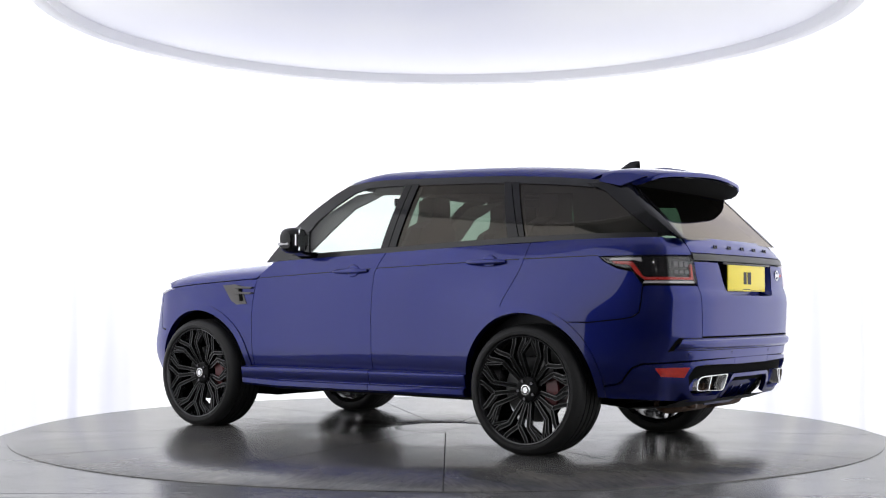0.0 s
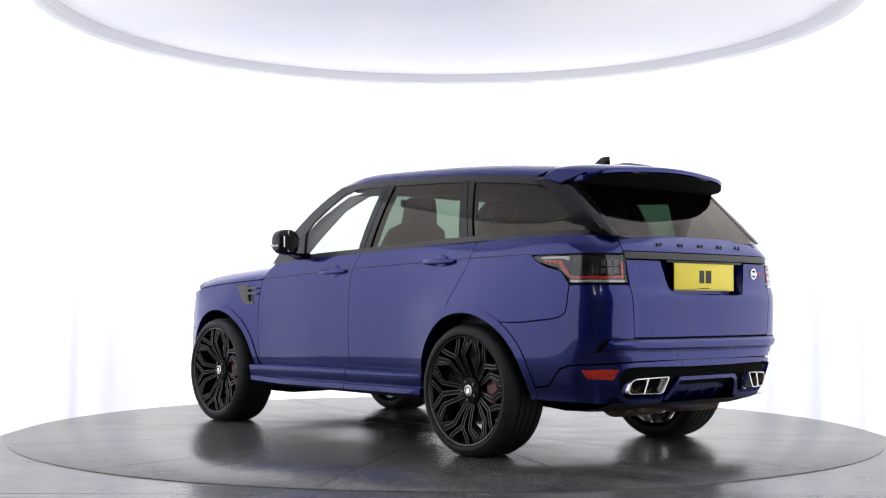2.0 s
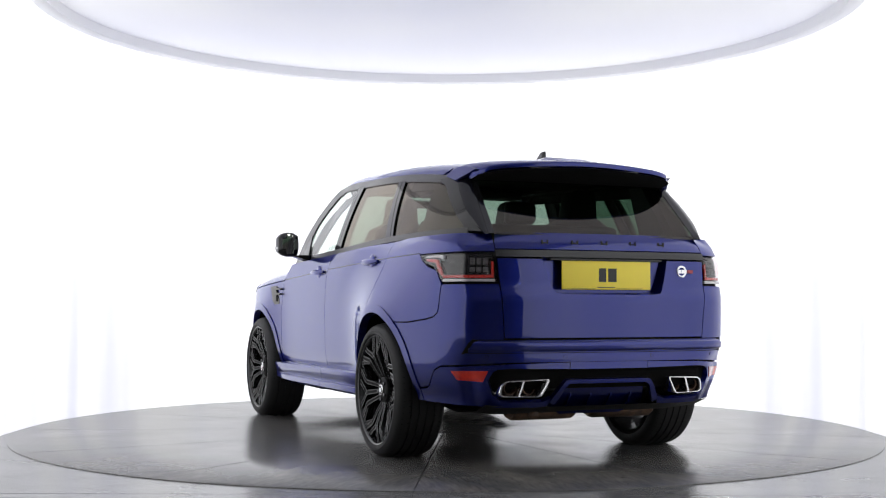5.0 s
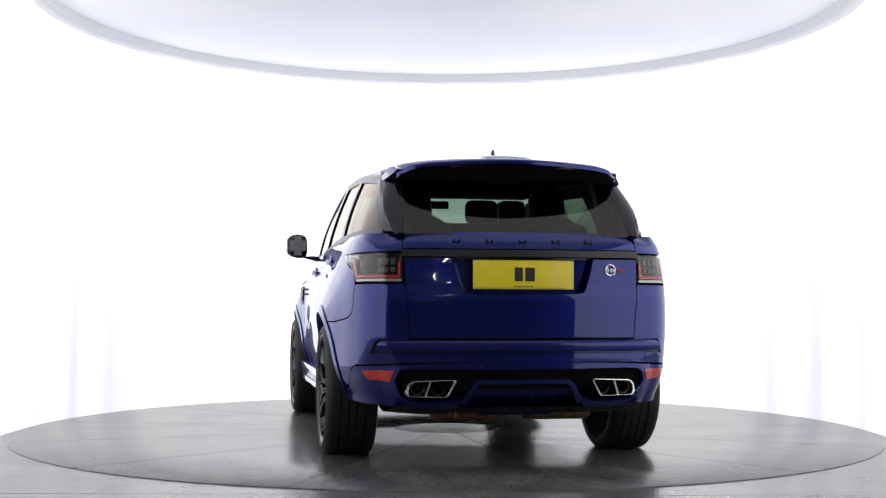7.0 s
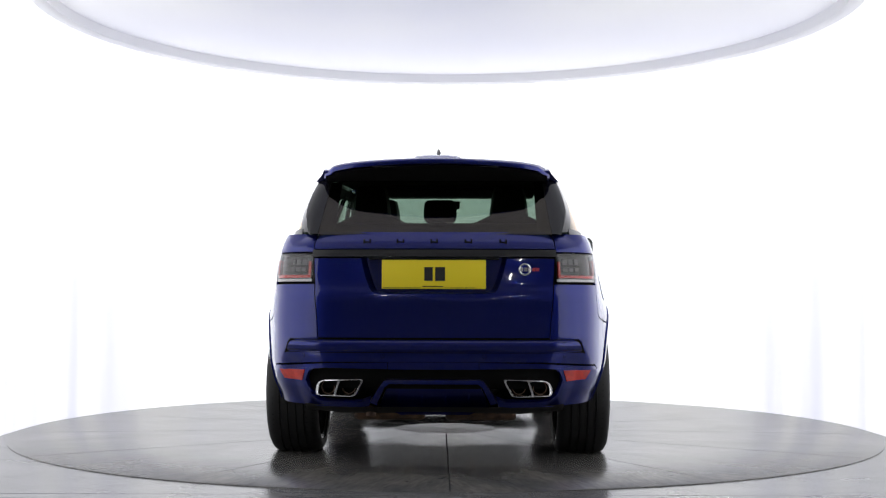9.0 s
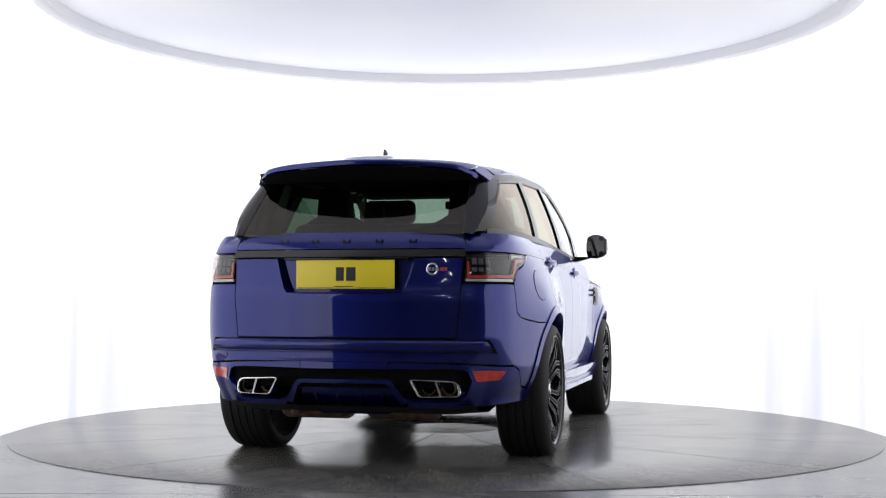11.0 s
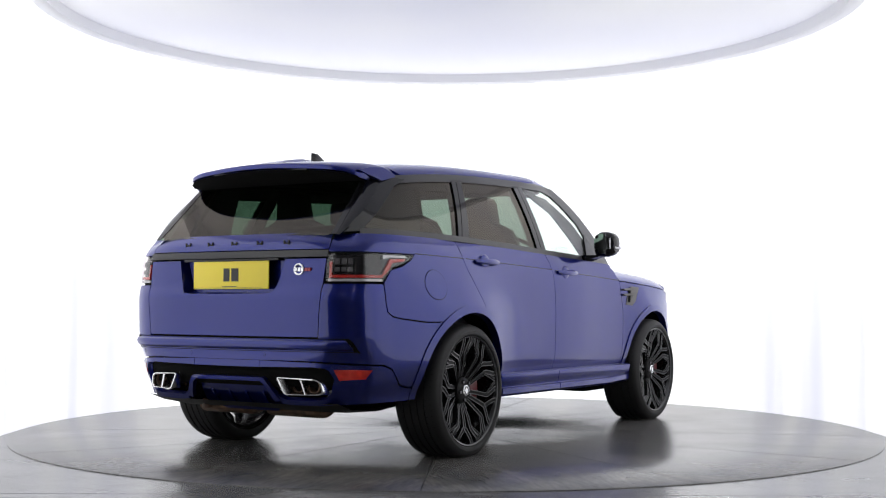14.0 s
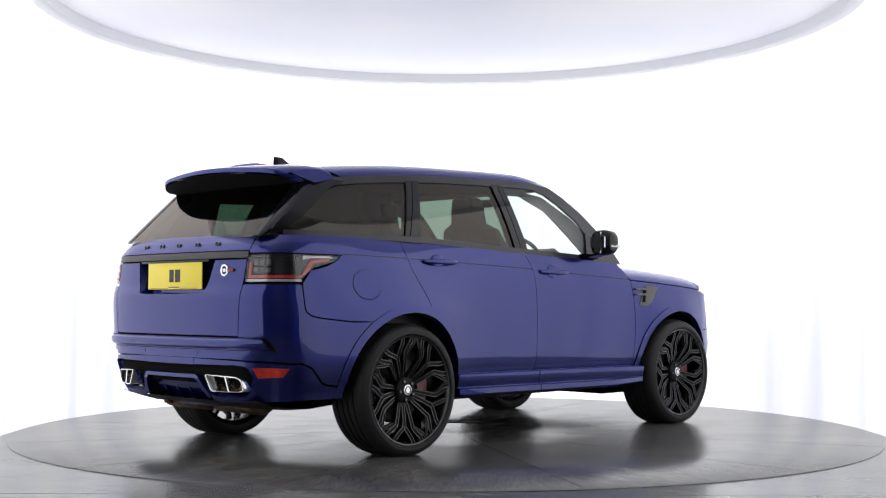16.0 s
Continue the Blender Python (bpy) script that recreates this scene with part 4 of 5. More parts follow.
    panel("bumper_step", band, stepped, PAINT, car, depth=0.02, gap=0, label="blue protruding bumper step", step=(0.03, 0.006))
    under = [(-UX(0.80), 0.7225), (-UX(0.79), 0.7180), (UX(0.79), 0.7180), (UX(0.80), 0.7225)]
    panel("step_gap", under, S, LINER, car, off=0.001, depth=0.004, gap=0, label="dark joint over the bumper step", step=(0.04, 0.02))
    for mirror in (False, True):
        dark = [(ue - 0.045, 0.718), (ue - 0.026, 0.704), (ue + 0.020, 0.652), (ue + 0.060, 0.640), (ue + 0.052, 0.652), (ue + 0.010, 0.706), (ue - 0.014, 0.724)]
        panel("step_end", dark, S, LINER, car, off=0.004, depth=0.004, gap=0, mirror=mirror, label="black end of the bumper step", step=0.03)
    # black insert, and the blue centre of the diffuser: both fall away forwards
    def sunk(u, z):
        p = S(u, z)
        p[..., 1] += 0.42 * (0.60 - z)
        return p
    ins = [(-UX(0.70), 0.300), (UX(0.70), 0.300), (UX(0.76), 0.50), (UX(0.68), 0.596), (0, 0.600), (-UX(0.68), 0.596), (-UX(0.76), 0.50)]
    panel("diffuser_insert", ins, sunk, GLOSS_BLACK, car, off=-0.006, depth=0.03, gap=0, label="gloss black diffuser insert")
    mid = [(-UX(0.355), 0.375), (-UX(0.30), 0.46), (-UX(0.275), 0.492), (-UX(0.255), 0.500), (UX(0.255), 0.500), (UX(0.275), 0.492), (UX(0.30), 0.46), (UX(0.355), 0.375), (UX(0.32), 0.362), (UX(0.27), 0.46), (UX(0.245), 0.478), (-UX(0.245), 0.478), (-UX(0.27), 0.46), (-UX(0.32), 0.362)]
    panel("diffuser_frame", mid[::-1], S, PAINT, car, off=0.008, depth=0.03, gap=0, label="blue frame of the diffuser", step=0.04)
    face = [(-UX(0.31), 0.355), (-UX(0.26), 0.462), (-UX(0.24), 0.476), (UX(0.24), 0.476), (UX(0.26), 0.462), (UX(0.31), 0.355), (UX(0.2), 0.30), (-UX(0.2), 0.30)]
    panel("diffuser_face", face, sunk, PAINT, car, off=0.012, depth=0.01, gap=0, label="dark blue sloping diffuser face")
    for x in (-0.195, -0.065, 0.065, 0.195):
        bm = bmesh.new()
        y = -0.985
        prism(bm, [(y + 0.045, 0.470), (y + 0.038, 0.45), (y + 0.050, 0.40), (y + 0.105, 0.330), (y + 0.20, 0.325), (y + 0.13, 0.40)], x - 0.005, x + 0.005, Matrix(((0, 1, 0, 0), (1, 0, 0, 0), (0, 0, 1, 0), (0, 0, 0, 1))))
        part("diffuser_fin", bm, PAINT, car, smooth=False)
    for x in (-0.735, -0.28, 0.28, 0.735):
        u = math.copysign(UX(abs(x)), x)
        dot = [(u + 0.011 * math.cos(a), 0.628 + 0.011 * math.sin(a)) for a in np.linspace(0, 2 * math.pi, 17)[:-1]]
        panel("parking_sensor", dot, S, GLOSS_BLACK, car, off=0.0008, depth=0.002, gap=0, step=0.05, label="dark joint of a parking sensor")
        dot = [(u + 0.0095 * math.cos(a), 0.628 + 0.0095 * math.sin(a)) for a in np.linspace(0, 2 * math.pi, 17)[:-1]]
        panel("sensor_face", dot, S, PAINT, car, off=0.002, depth=0.002, gap=0, step=0.05)
    # underside
    bm = bmesh.new()
    rows = []
    for y, z in ((-0.93, 0.345), (-0.80, 0.30), (-0.55, 0.275), (-0.35, 0.29)):
        rows.append([(x, y, z + 0.02 * (abs(x) > 0.5)) for x in (-0.72, -0.5, -0.2, 0.2, 0.5, 0.72)])
    rows.append([(x, -0.35, 0.5) for x in (-0.72, -0.5, -0.2, 0.2, 0.5, 0.72)])
    loft(bm, rows)
    part("rear_undertray", bm, MATT_BLACK, car, "black plastic undertray")


def exhaust(car, s):
    """A slanted chrome surround with two bores."""
    c = [(0.378, 0.505), (0.615, 0.497), (0.645, 0.478), (0.655, 0.425), (0.640, 0.409), (0.445, 0.407), (0.425, 0.415)]
    pts = []
    n = len(c)
    for i in range(n):
        p0, p1, p2 = Vector(c[i - 1]), Vector(c[i]), Vector(c[(i + 1) % n])
        d0, d1 = min(0.018, (p1 - p0).length * 0.4), min(0.018, (p2 - p1).length * 0.4)
        a, b = p1 + (p0 - p1).normalized() * d0, p1 + (p2 - p1).normalized() * d1
        for t in (0, 0.33, 0.67, 1):
            pts.append(a * (1 - t) ** 2 + p1 * 2 * t * (1 - t) + b * t * t)
    mid = sum(pts, Vector((0, 0))) / len(pts)

    def ring(k, dy):
        out = []
        for p in pts:
            d = (mid - p).normalized() * k
            x, z = p + d
            y = -1.040 + 0.50 * max(0, abs(x) - 0.42) ** 1.35 - (z - 0.45) * 0.10
            out.append((s * x, y + dy, z))
        return out
    bm = bmesh.new()
    loft(bm, [ring(-0.002, 0.12), ring(-0.002, 0.004), ring(0.001, -0.002), ring(0.009, -0.002), ring(0.014, 0.004), ring(0.016, 0.12)], close=True)
    tip = part("exhaust_tip", bm, CHROME, car, "polished chrome twin exhaust tip")
    bm = bmesh.new()
    rows = []
    for t in (0.0, 1.0):
        x, z = 0.525 + 0.022 * (1 - t) - 0.012, 0.408 + (0.500 - 0.408) * t
        xx = 0.548 - 0.030 * t
        y = -1.034 + 0.50 * max(0, xx - 0.42) ** 1.35
        w = 0.004 + 0.005 * abs(2 * t - 1)
        rows.append([(s * (xx - w), y + 0.10, z), (s * (xx - w * 0.6), y + 0.006, z), (s * (xx + w * 0.6), y + 0.006, z), (s * (xx + w), y + 0.10, z)])
    r0, r1 = rows
    rows = [r0, [tuple((np.array(a) * 0.5 + np.array(b) * 0.5) * 1) for a, b in zip(r0, r1)], r1]
    loft(bm, rows, close=True, caps=True)
    ob = part("exhaust_divider", bm, CHROME, None, "chrome divider")
    ob.parent = tip
    bm = bmesh.new()
    bm.faces.new([bm.verts.new(p) for p in ring(0.010, 0.085)])
    ob = part("exhaust_back", bm, LINER, None, "dark inside of the exhaust")
    ob.parent = tip
    for cx in (0.47, 0.585):
        bm = bmesh.new()
        lathe(bm, [(0.034, 0.0), (0.038, 0.0), (0.038, 0.06), (0.034, 0.06), (0.034, 0.0)], 24, pose(s * cx, -0.965, 0.455, 0, 0, 90))
        ob = part("exhaust_pipe", bm, RUST, None, "dull brown exhaust pipe")
        ob.parent = tip


def glasshouse(car):
    def gp(name, poly, mat, off=0.0, **k):
        return both(name, poly, G, mat, car, off=off, **k)
    T = lambda y, d=0.0: (y, float(rail_z(min(y, 1.55))) - d)
    B = lambda y, d=0.0: (y, float(belt_z(y)) + d)
    # panes
    gp("front_side_window", [B(2.06, 0.028), (1.88, 1.502), (1.72, 1.615), (1.595, 1.690), T(1.47, 0.043), T(1.12, 0.045), B(1.225, 0.028)], GLASS_CLEAR, -0.008, gap=0, label="clear front side window")
    gp("rear_side_window", [B(1.115, 0.028), T(1.02, 0.045), T(0.30, 0.045), B(0.175, 0.028)], GLASS_DARK, -0.008, gap=0, label="dark tinted rear side window")
    gp("quarter_window", [B(0.075, 0.028), T(0.205, 0.045), T(-0.30, 0.045), (-0.43, 1.60), B(-0.755, 0.035), (-0.70, 1.336)], GLASS_DARK, -0.008, gap=0, label="dark tinted rear quarter window")
    # frames
    gp("belt_moulding", belt(2.12, -0.78, 22, -0.005) + [B(-0.775, 0.030)] + belt(-0.74, 2.05, 20, 0.030), TRIM_BLACK, 0.004, gap=0, label="black belt moulding")
    gp("window_top_frame", [T(y) for y in np.linspace(1.50, -0.42, 14)] + [T(-0.44, 0.02)] + [T(y, 0.047) for y in np.linspace(-0.36, 1.40, 14)], TRIM_BLACK, 0.0, gap=0, label="black roof-side frame")
    gp("front_pillar", [B(2.34, 0.0), (2.120, 1.434), (1.937, 1.584), (1.780, 1.689), (1.658, 1.752), T(1.50), T(1.40, 0.046), T(1.465, 0.046), (1.585, 1.694), (1.71, 1.620), (1.87, 1.505), B(2.065, 0.03), B(2.06, 0.0)], TRIM_BLACK, 0.0, gap=0, label="black windscreen pillar")
    gp("centre_pillar", [B(1.235, 0.0), T(1.13, 0.04), T(1.075, 0.04), B(1.170, 0.0)], GLOSS_BLACK, 0.002, gap=0, label="gloss black centre pillar")
    gp("centre_pillar", [B(1.163, 0.0), T(1.068, 0.04), T(1.01, 0.04), B(1.105, 0.0)], GLOSS_BLACK, 0.002, gap=0, label="gloss black door pillar")
    gp("rear_pillar", [B(0.185, 0.0), T(0.31, 0.04), T(0.258, 0.04), B(0.105, 0.0)], GLOSS_BLACK, 0.002, gap=0, label="gloss black door pillar")
    gp("rear_pillar", [B(0.098, 0.0), T(0.251, 0.04), T(0.20, 0.04), B(0.062, 0.0)], GLOSS_BLACK, 0.002, gap=0, label="gloss black door pillar")
    gp("tail_pillar", [T(-0.29, 0.03), T(-0.47, 0.0), (-0.50, 1.64), (-0.60, 1.555), (-0.72, 1.45), (-0.80, 1.385), (-0.865, 1.318), B(-0.72, 0.02), B(-0.745, 0.04), (-0.42, 1.605)], GLOSS_BLACK, 0.002, gap=0, label="gloss black tail pillar")
    # rear corner strip between the side and the tail window
    for s in (1, -1):
        bm = bmesh.new()
        rows = []
        for i in range(9):
            t = i / 8
            z = 1.302 + (1.66 - 1.302) * t
            gy = -0.868 + (z - 1.312) * 1.12
            a = G(np.array([gy]), np.array([z]))[0]
            xw = 0.688 - 0.045 * t
            b = tail_glass(np.array([xw]), np.array([z]))[0]
            m = (a + b) / 2 + np.array([0.008, -0.008, 0.0])
            rows.append([(s * p[0], p[1], p[2]) for p in (a + (0.002, 0, 0), (a + m) / 2 + (0.006, -0.004, 0), m, (m + b) / 2 + (0.002, -0.005, 0), b)])
        loft(bm, rows)
        part("corner_strip", bm, GLOSS_BLACK, car, "gloss black tailgate corner strip")
    # roof, windscreen and tail window
    rp = [(-1, y) for y in np.linspace(1.66, -0.30, 11)] + [(-0.96, -0.36), (0.96, -0.36)] + [(1, y) for y in np.linspace(-0.30, 1.66, 11)] + [(0.5, 1.72), (0, 1.74), (-0.5, 1.72)]
    panel("roof", rp, roof, PAINT, car, step=(0.05, 0.1), gap=0, depth=0.02, label="blue pearl roof")
    panel("headlining", [(-0.97, -0.40), (0.97, -0.40), (0.97, 1.46), (-0.97, 1.46)], roof, HEADLINER, car, off=-0.05, step=(0.1, 0.2), gap=0, depth=0.02, label="dark fabric headlining")
    panel("windscreen", [(-1, 0.0), (1, 0.0), (1, 1.0), (-1, 1.0)], screen_s, GLASS_CLEAR, car, step=(0.1, 0.1), gap=0, depth=0.006, label="clear windscreen")
    both("window_edge", [(0.655, 1.306), (0.690, 1.306), (0.645, 1.650), (0.612, 1.650)], tail_glass, GLOSS_BLACK, car, off=0.003, depth=0.003, gap=0, label="black edge of the tail window")
    panel("tail_window", [(-0.685, 1.304), (0.685, 1.304), (0.640, 1.655), (-0.640, 1.655)], tail_glass, GLASS_DARK, car, gap=0, depth=0.006, label="dark tinted tail window")
    spoiler(car)


def spoiler(car):
    yt = spline([-0.66, -0.6, -0.4, 0, 0.4, 0.6, 0.66], [-0.655, -0.70, -0.765, -0.805, -0.765, -0.70, -0.655])
    zt = spline([-0.66, -0.6, -0.4, 0, 0.4, 0.6, 0.66], [1.690, 1.704, 1.727, 1.742, 1.727, 1.704, 1.690])
    bm = bmesh.new()
    rows = []
    for i in range(41):
        s = -1 + 2 * i / 40
        yf = -0.362
        a = roof(np.array([s]), np.array([yf]))[0]
        e = abs(s)
        T = np.array([s * 0.655, float(yt(s * 0.655)), float(zt(s * 0.655))])
        f = max(0, (e - 0.90) / 0.10)
        T = T + np.array([0, 0.03 * f, -0.018 * f])
        m1 = a * 0.66 + T * 0.34 + np.array([0, 0, 0.014])
        m2 = a * 0.33 + T * 0.67 + np.array([0, 0, 0.012])
        lip = T + np.array([0, 0.004, -0.026 - 0.004 * f])
        und = T + np.array([0, 0.05, -0.036])
        fin = np.array([s * 0.650, -0.50, 1.648])
        rows.append([tuple(p) for p in (a, m1, m2, T + (0, 0.012, 0.002), T + (0, 0.002, -0.004), T + (0, 0, -0.012), lip, und, fin)])
    loft(bm, rows, caps=True)
    sp = part("roof_spoiler", bm, PAINT, car, "blue roof spoiler over the tail window", sharp=50)
    # blue side cheeks that run down to a point
    for s in (1, -1):
        bm = bmesh.new()
        e = roof(np.array([1.0]), np.array([-0.355]))[0]
        q = [(e[0] + 0.004, -0.33, e[2] - 0.004), (0.722, -0.512, 1.634), (0.672, -0.60, 1.672), (0.657, -0.648, 1.690), (0.66, -0.55, 1.715), (0.672, -0.43, 1.722)]
        o = [bm.verts.new((s * x, y, z)) for x, y, z in q]
        i = [bm.verts.new((s * (x - 0.05), y, z)) for x, y, z in q]
        bm.faces.new(o), bm.faces.new(i)
        for k in range(6):
            bm.faces.new((o[k], o[(k + 1) % 6], i[(k + 1) % 6], i[k]))
        part("spoiler_cheek", bm, PAINT, sp.parent, "blue spoiler side cheek")
    # black underside between the lip and the window's head
    bm = bmesh.new()
    rows = []
    for i in range(31):
        s = -1 + 2 * i / 30
        x = s * 0.645
        y1, z1 = float(yt(x)) + 0.010, float(zt(x)) - 0.030
        y0 = float(tail_glass(np.array([x * 0.985]), np.array([1.64]))[0][1]) + 0.004
        rows.append([(x, y1, z1 - 0.006), (x, y1 + 0.015, z1 - 0.014), (x * 0.995, (y0 + y1) / 2, (z1 + 1.640) / 2 - 0.012), (x * 0.985, y0, 1.632), (x * 0.98, y0 + 0.05, 1.68)])
    loft(bm, rows)
    part("spoiler_underside", bm, LINER, car, "black underside of the spoiler")
    bm = bmesh.new()
    box(bm, -0.36, 0.36, -0.762, -0.748, 1.696, 1.704, 0.002)
    part("brake_light", bm, TRIM_BLACK, car, "narrow unlit high brake light")
    # aerial fin and low roof pod
    bm = bmesh.new()
    rows = []
    zr = float(roof(np.array([0.0]), np.array([-0.15]))[0][2])
    for t in (0, 0.15, 0.35, 0.6, 0.85, 1.0):
        y0, y1 = -0.060 - 0.135 * t ** 1.3, -0.270 + 0.008 * t
        z = zr - 0.02 + 0.092 * t
        w = 0.026 * (1 - t) ** 0.7 + 0.003
        rows.append([(0, y0, z), (w * 0.7, y0 * 0.6 + y1 * 0.4, z), (w, y1 * 0.8 + y0 * 0.2, z), (0, y1, z), (-w, y1 * 0.8 + y0 * 0.2, z), (-w * 0.7, y0 * 0.6 + y1 * 0.4, z)])
    loft(bm, rows, close=True, caps=True)
    part("aerial_fin", bm, GLOSS_BLACK, car, "black shark-fin aerial")
    bm = bmesh.new()
    rows = []
    for y, h in ((-0.34, 0.0), (-0.40, 0.016), (-0.50, 0.024), (-0.62, 0.014), (-0.68, 0.0)):
        z = 1.784 - 0.10 * max(0, -0.45 - y)
        rows.append([(x, y, z + h * (1 if abs(x) < 0.1 else 0.85 if abs(x) < 0.12 else 0)) for x in (-0.14, -0.118, -0.06, 0, 0.06, 0.118, 0.14)])
    loft(bm, rows)
    part("roof_pod", bm, PAINT, car, "low blue roof pod behind the aerial")


def mirrors(car):
    for s in (1, -1):
        bm = bmesh.new()
        rows = []
        # shell: rings from the outer end towards the door
        for x, y0, y1, z0, z1 in ((1.142, 1.875, 1.915, 1.33, 1.385), (1.136, 1.845, 1.945, 1.296, 1.412), (1.11, 1.825, 1.965, 1.275, 1.436), (1.07, 1.815, 1.97, 1.262, 1.447), (1.03, 1.81, 1.96, 1.262, 1.445), (0.995, 1.815, 1.935, 1.275, 1.425), (0.985, 1.84, 1.90, 1.30, 1.40)):
            ring = []
            for k in range(20):
                a = 2 * math.pi * k / 20
                c, d = math.cos(a), math.sin(a)
                c, d = abs(c) ** 0.55 * (1 if c > 0 else -1), abs(d) ** 0.6 * (1 if d > 0 else -1)
                ring.append((s * x, (y0 + y1) / 2 + c * (y1 - y0) / 2, (z0 + z1) / 2 + d * (z1 - z0) / 2))
            rows.append(ring)
        loft(bm, rows, close=True, caps=True)
        sh = part("door_mirror", bm, GLOSS_BLACK, car, "gloss black door mirror")
        bm = bmesh.new()
        box(bm, 0.998, 1.122, 1.800, 1.811, 1.282, 1.428, 0.0)
        bmesh.ops.bevel(bm, geom=[e for e in bm.edges if abs(e.verts[0].co.y - e.verts[1].co.y) > 0.004], offset=0.035, segments=5, affect="EDGES")
        for v in bm.verts:
            v.co.x *= s
        ob = part("mirror_glass", bm, MIRROR, None, "silvered mirror glass", smooth=False)
        ob.parent = sh
        bm = bmesh.new()
        box(bm, 1.085, 1.142, 1.86, 1.962, 1.318, 1.338, 0.006)
        for v in bm.verts:
            v.co.x *= s
        ob = part("indicator", bm, LAMP_WHITE, None, "clear indicator lens")
        ob.parent = sh
        bm = bmesh.new()
        loft(bm, [[(s * 1.05, 1.84, 1.275), (s * 1.05, 1.93, 1.275), (s * 1.01, 1.93, 1.262), (s * 1.01, 1.84, 1.262)],
                  [(s * 0.90, 1.80, 1.275), (s * 0.90, 1.96, 1.275), (s * 0.88, 1.96, 1.225), (s * 0.88, 1.80, 1.225)]], close=True, caps=True)
        ob = part("mirror_arm", bm, GLOSS_BLACK, None)
        ob.parent = sh
        # triangular sail where the mirror meets the window
        panel("mirror_sail", [(1.89, 1.262), (1.930, 1.43), (1.945, 1.43), (2.04, 1.325), (2.06, 1.262)], G, GLOSS_BLACK, car, off=0.004, gap=0, mirror=s < 0, label="black mirror sail")


def details(car):
    # wing vents
    for s in (1, -1):
        vent = us([(2.690, 1.046), (2.57, 1.054), (2.52, 1.048), (2.515, 0.985), (2.475, 0.98), (2.44, 0.912), (2.535, 0.905), (2.590, 0.935), (2.645, 1.0)])
        v = panel("wing_vent", vent, S, VENT, car, off=0.004, depth=0.01, gap=0, mirror=s < 0, step=0.03, label="dark bronze wing vent with two blades")
        for z in (1.030, 0.990):
            blade = us([(2.56, z + 0.010), (2.39, z + 0.004), (2.385, z - 0.002), (2.41, z - 0.010), (2.555, z - 0.008)])
            panel("vent_blade", blade, S, VENT, v, off=0.020, depth=0.02, gap=0, mirror=s < 0, step=0.03)
        dark = us([(2.535, 1.045), (2.505, 1.045), (2.47, 0.93), (2.505, 0.93)])
        panel("vent_slot", dark, S, LINER, v, off=0.0065, depth=0.002, gap=0, mirror=s < 0, step=0.03, label="dark vent slot")
    # fuel flap on the right; black strips along both sides paint the crease's shade
    flap = [(U(-0.325 + 0.098 * math.cos(a)), 1.027 + 0.086 * math.sin(a)) for a in np.linspace(0, 2 * math.pi, 33)[:-1]]
    ring = [(U(-0.325 + 0.1015 * math.cos(a)), 1.027 + 0.0895 * math.sin(a)) for a in np.linspace(0, 2 * math.pi, 33)[:-1]]
    r = panel("fuel_flap_joint", ring, S, LINER, car, off=0.0012, depth=0.002, gap=0, label="dark joint round the fuel flap", step=0.03)
    panel("fuel_flap", flap, S, PAINT, car, off=0.0030, depth=0.003, gap=0, label="round blue fuel flap", step=0.03)
    for y0, y1, z0, z1 in ((2.34, 1.27, 1.098, 1.150), (1.225, 0.075, 1.153, 1.193), (0.05, -0.47, 1.193, 1.204)):
        n = 10
        top = [(U(y0 + (y1 - y0) * i / n), z0 + (z1 - z0) * i / n + 0.0028) for i in range(n + 1)]
        bot = [(U(y0 + (y1 - y0) * i / n), z0 + (z1 - z0) * i / n - 0.0022) for i in range(n, -1, -1)]
        both("crease_line", top + bot, S, GLOSS_BLACK, car, off=0.0012, depth=0.001, gap=0, step=0.08, label="fine black strip painted as the shade of the side crease")
    # wipers rest at the screen's foot
    for x0, x1 in ((-0.75, -0.1), (0.0, 0.62)):
        bm = bmesh.new()
        tube(bm, [(x0, 2.29, 1.238), ((x0 + x1) / 2, 2.33, 1.25), (x1, 2.35, 1.245)], 0.009, 6)
        part("wiper", bm, MATT_BLACK, car, "black wiper arm")


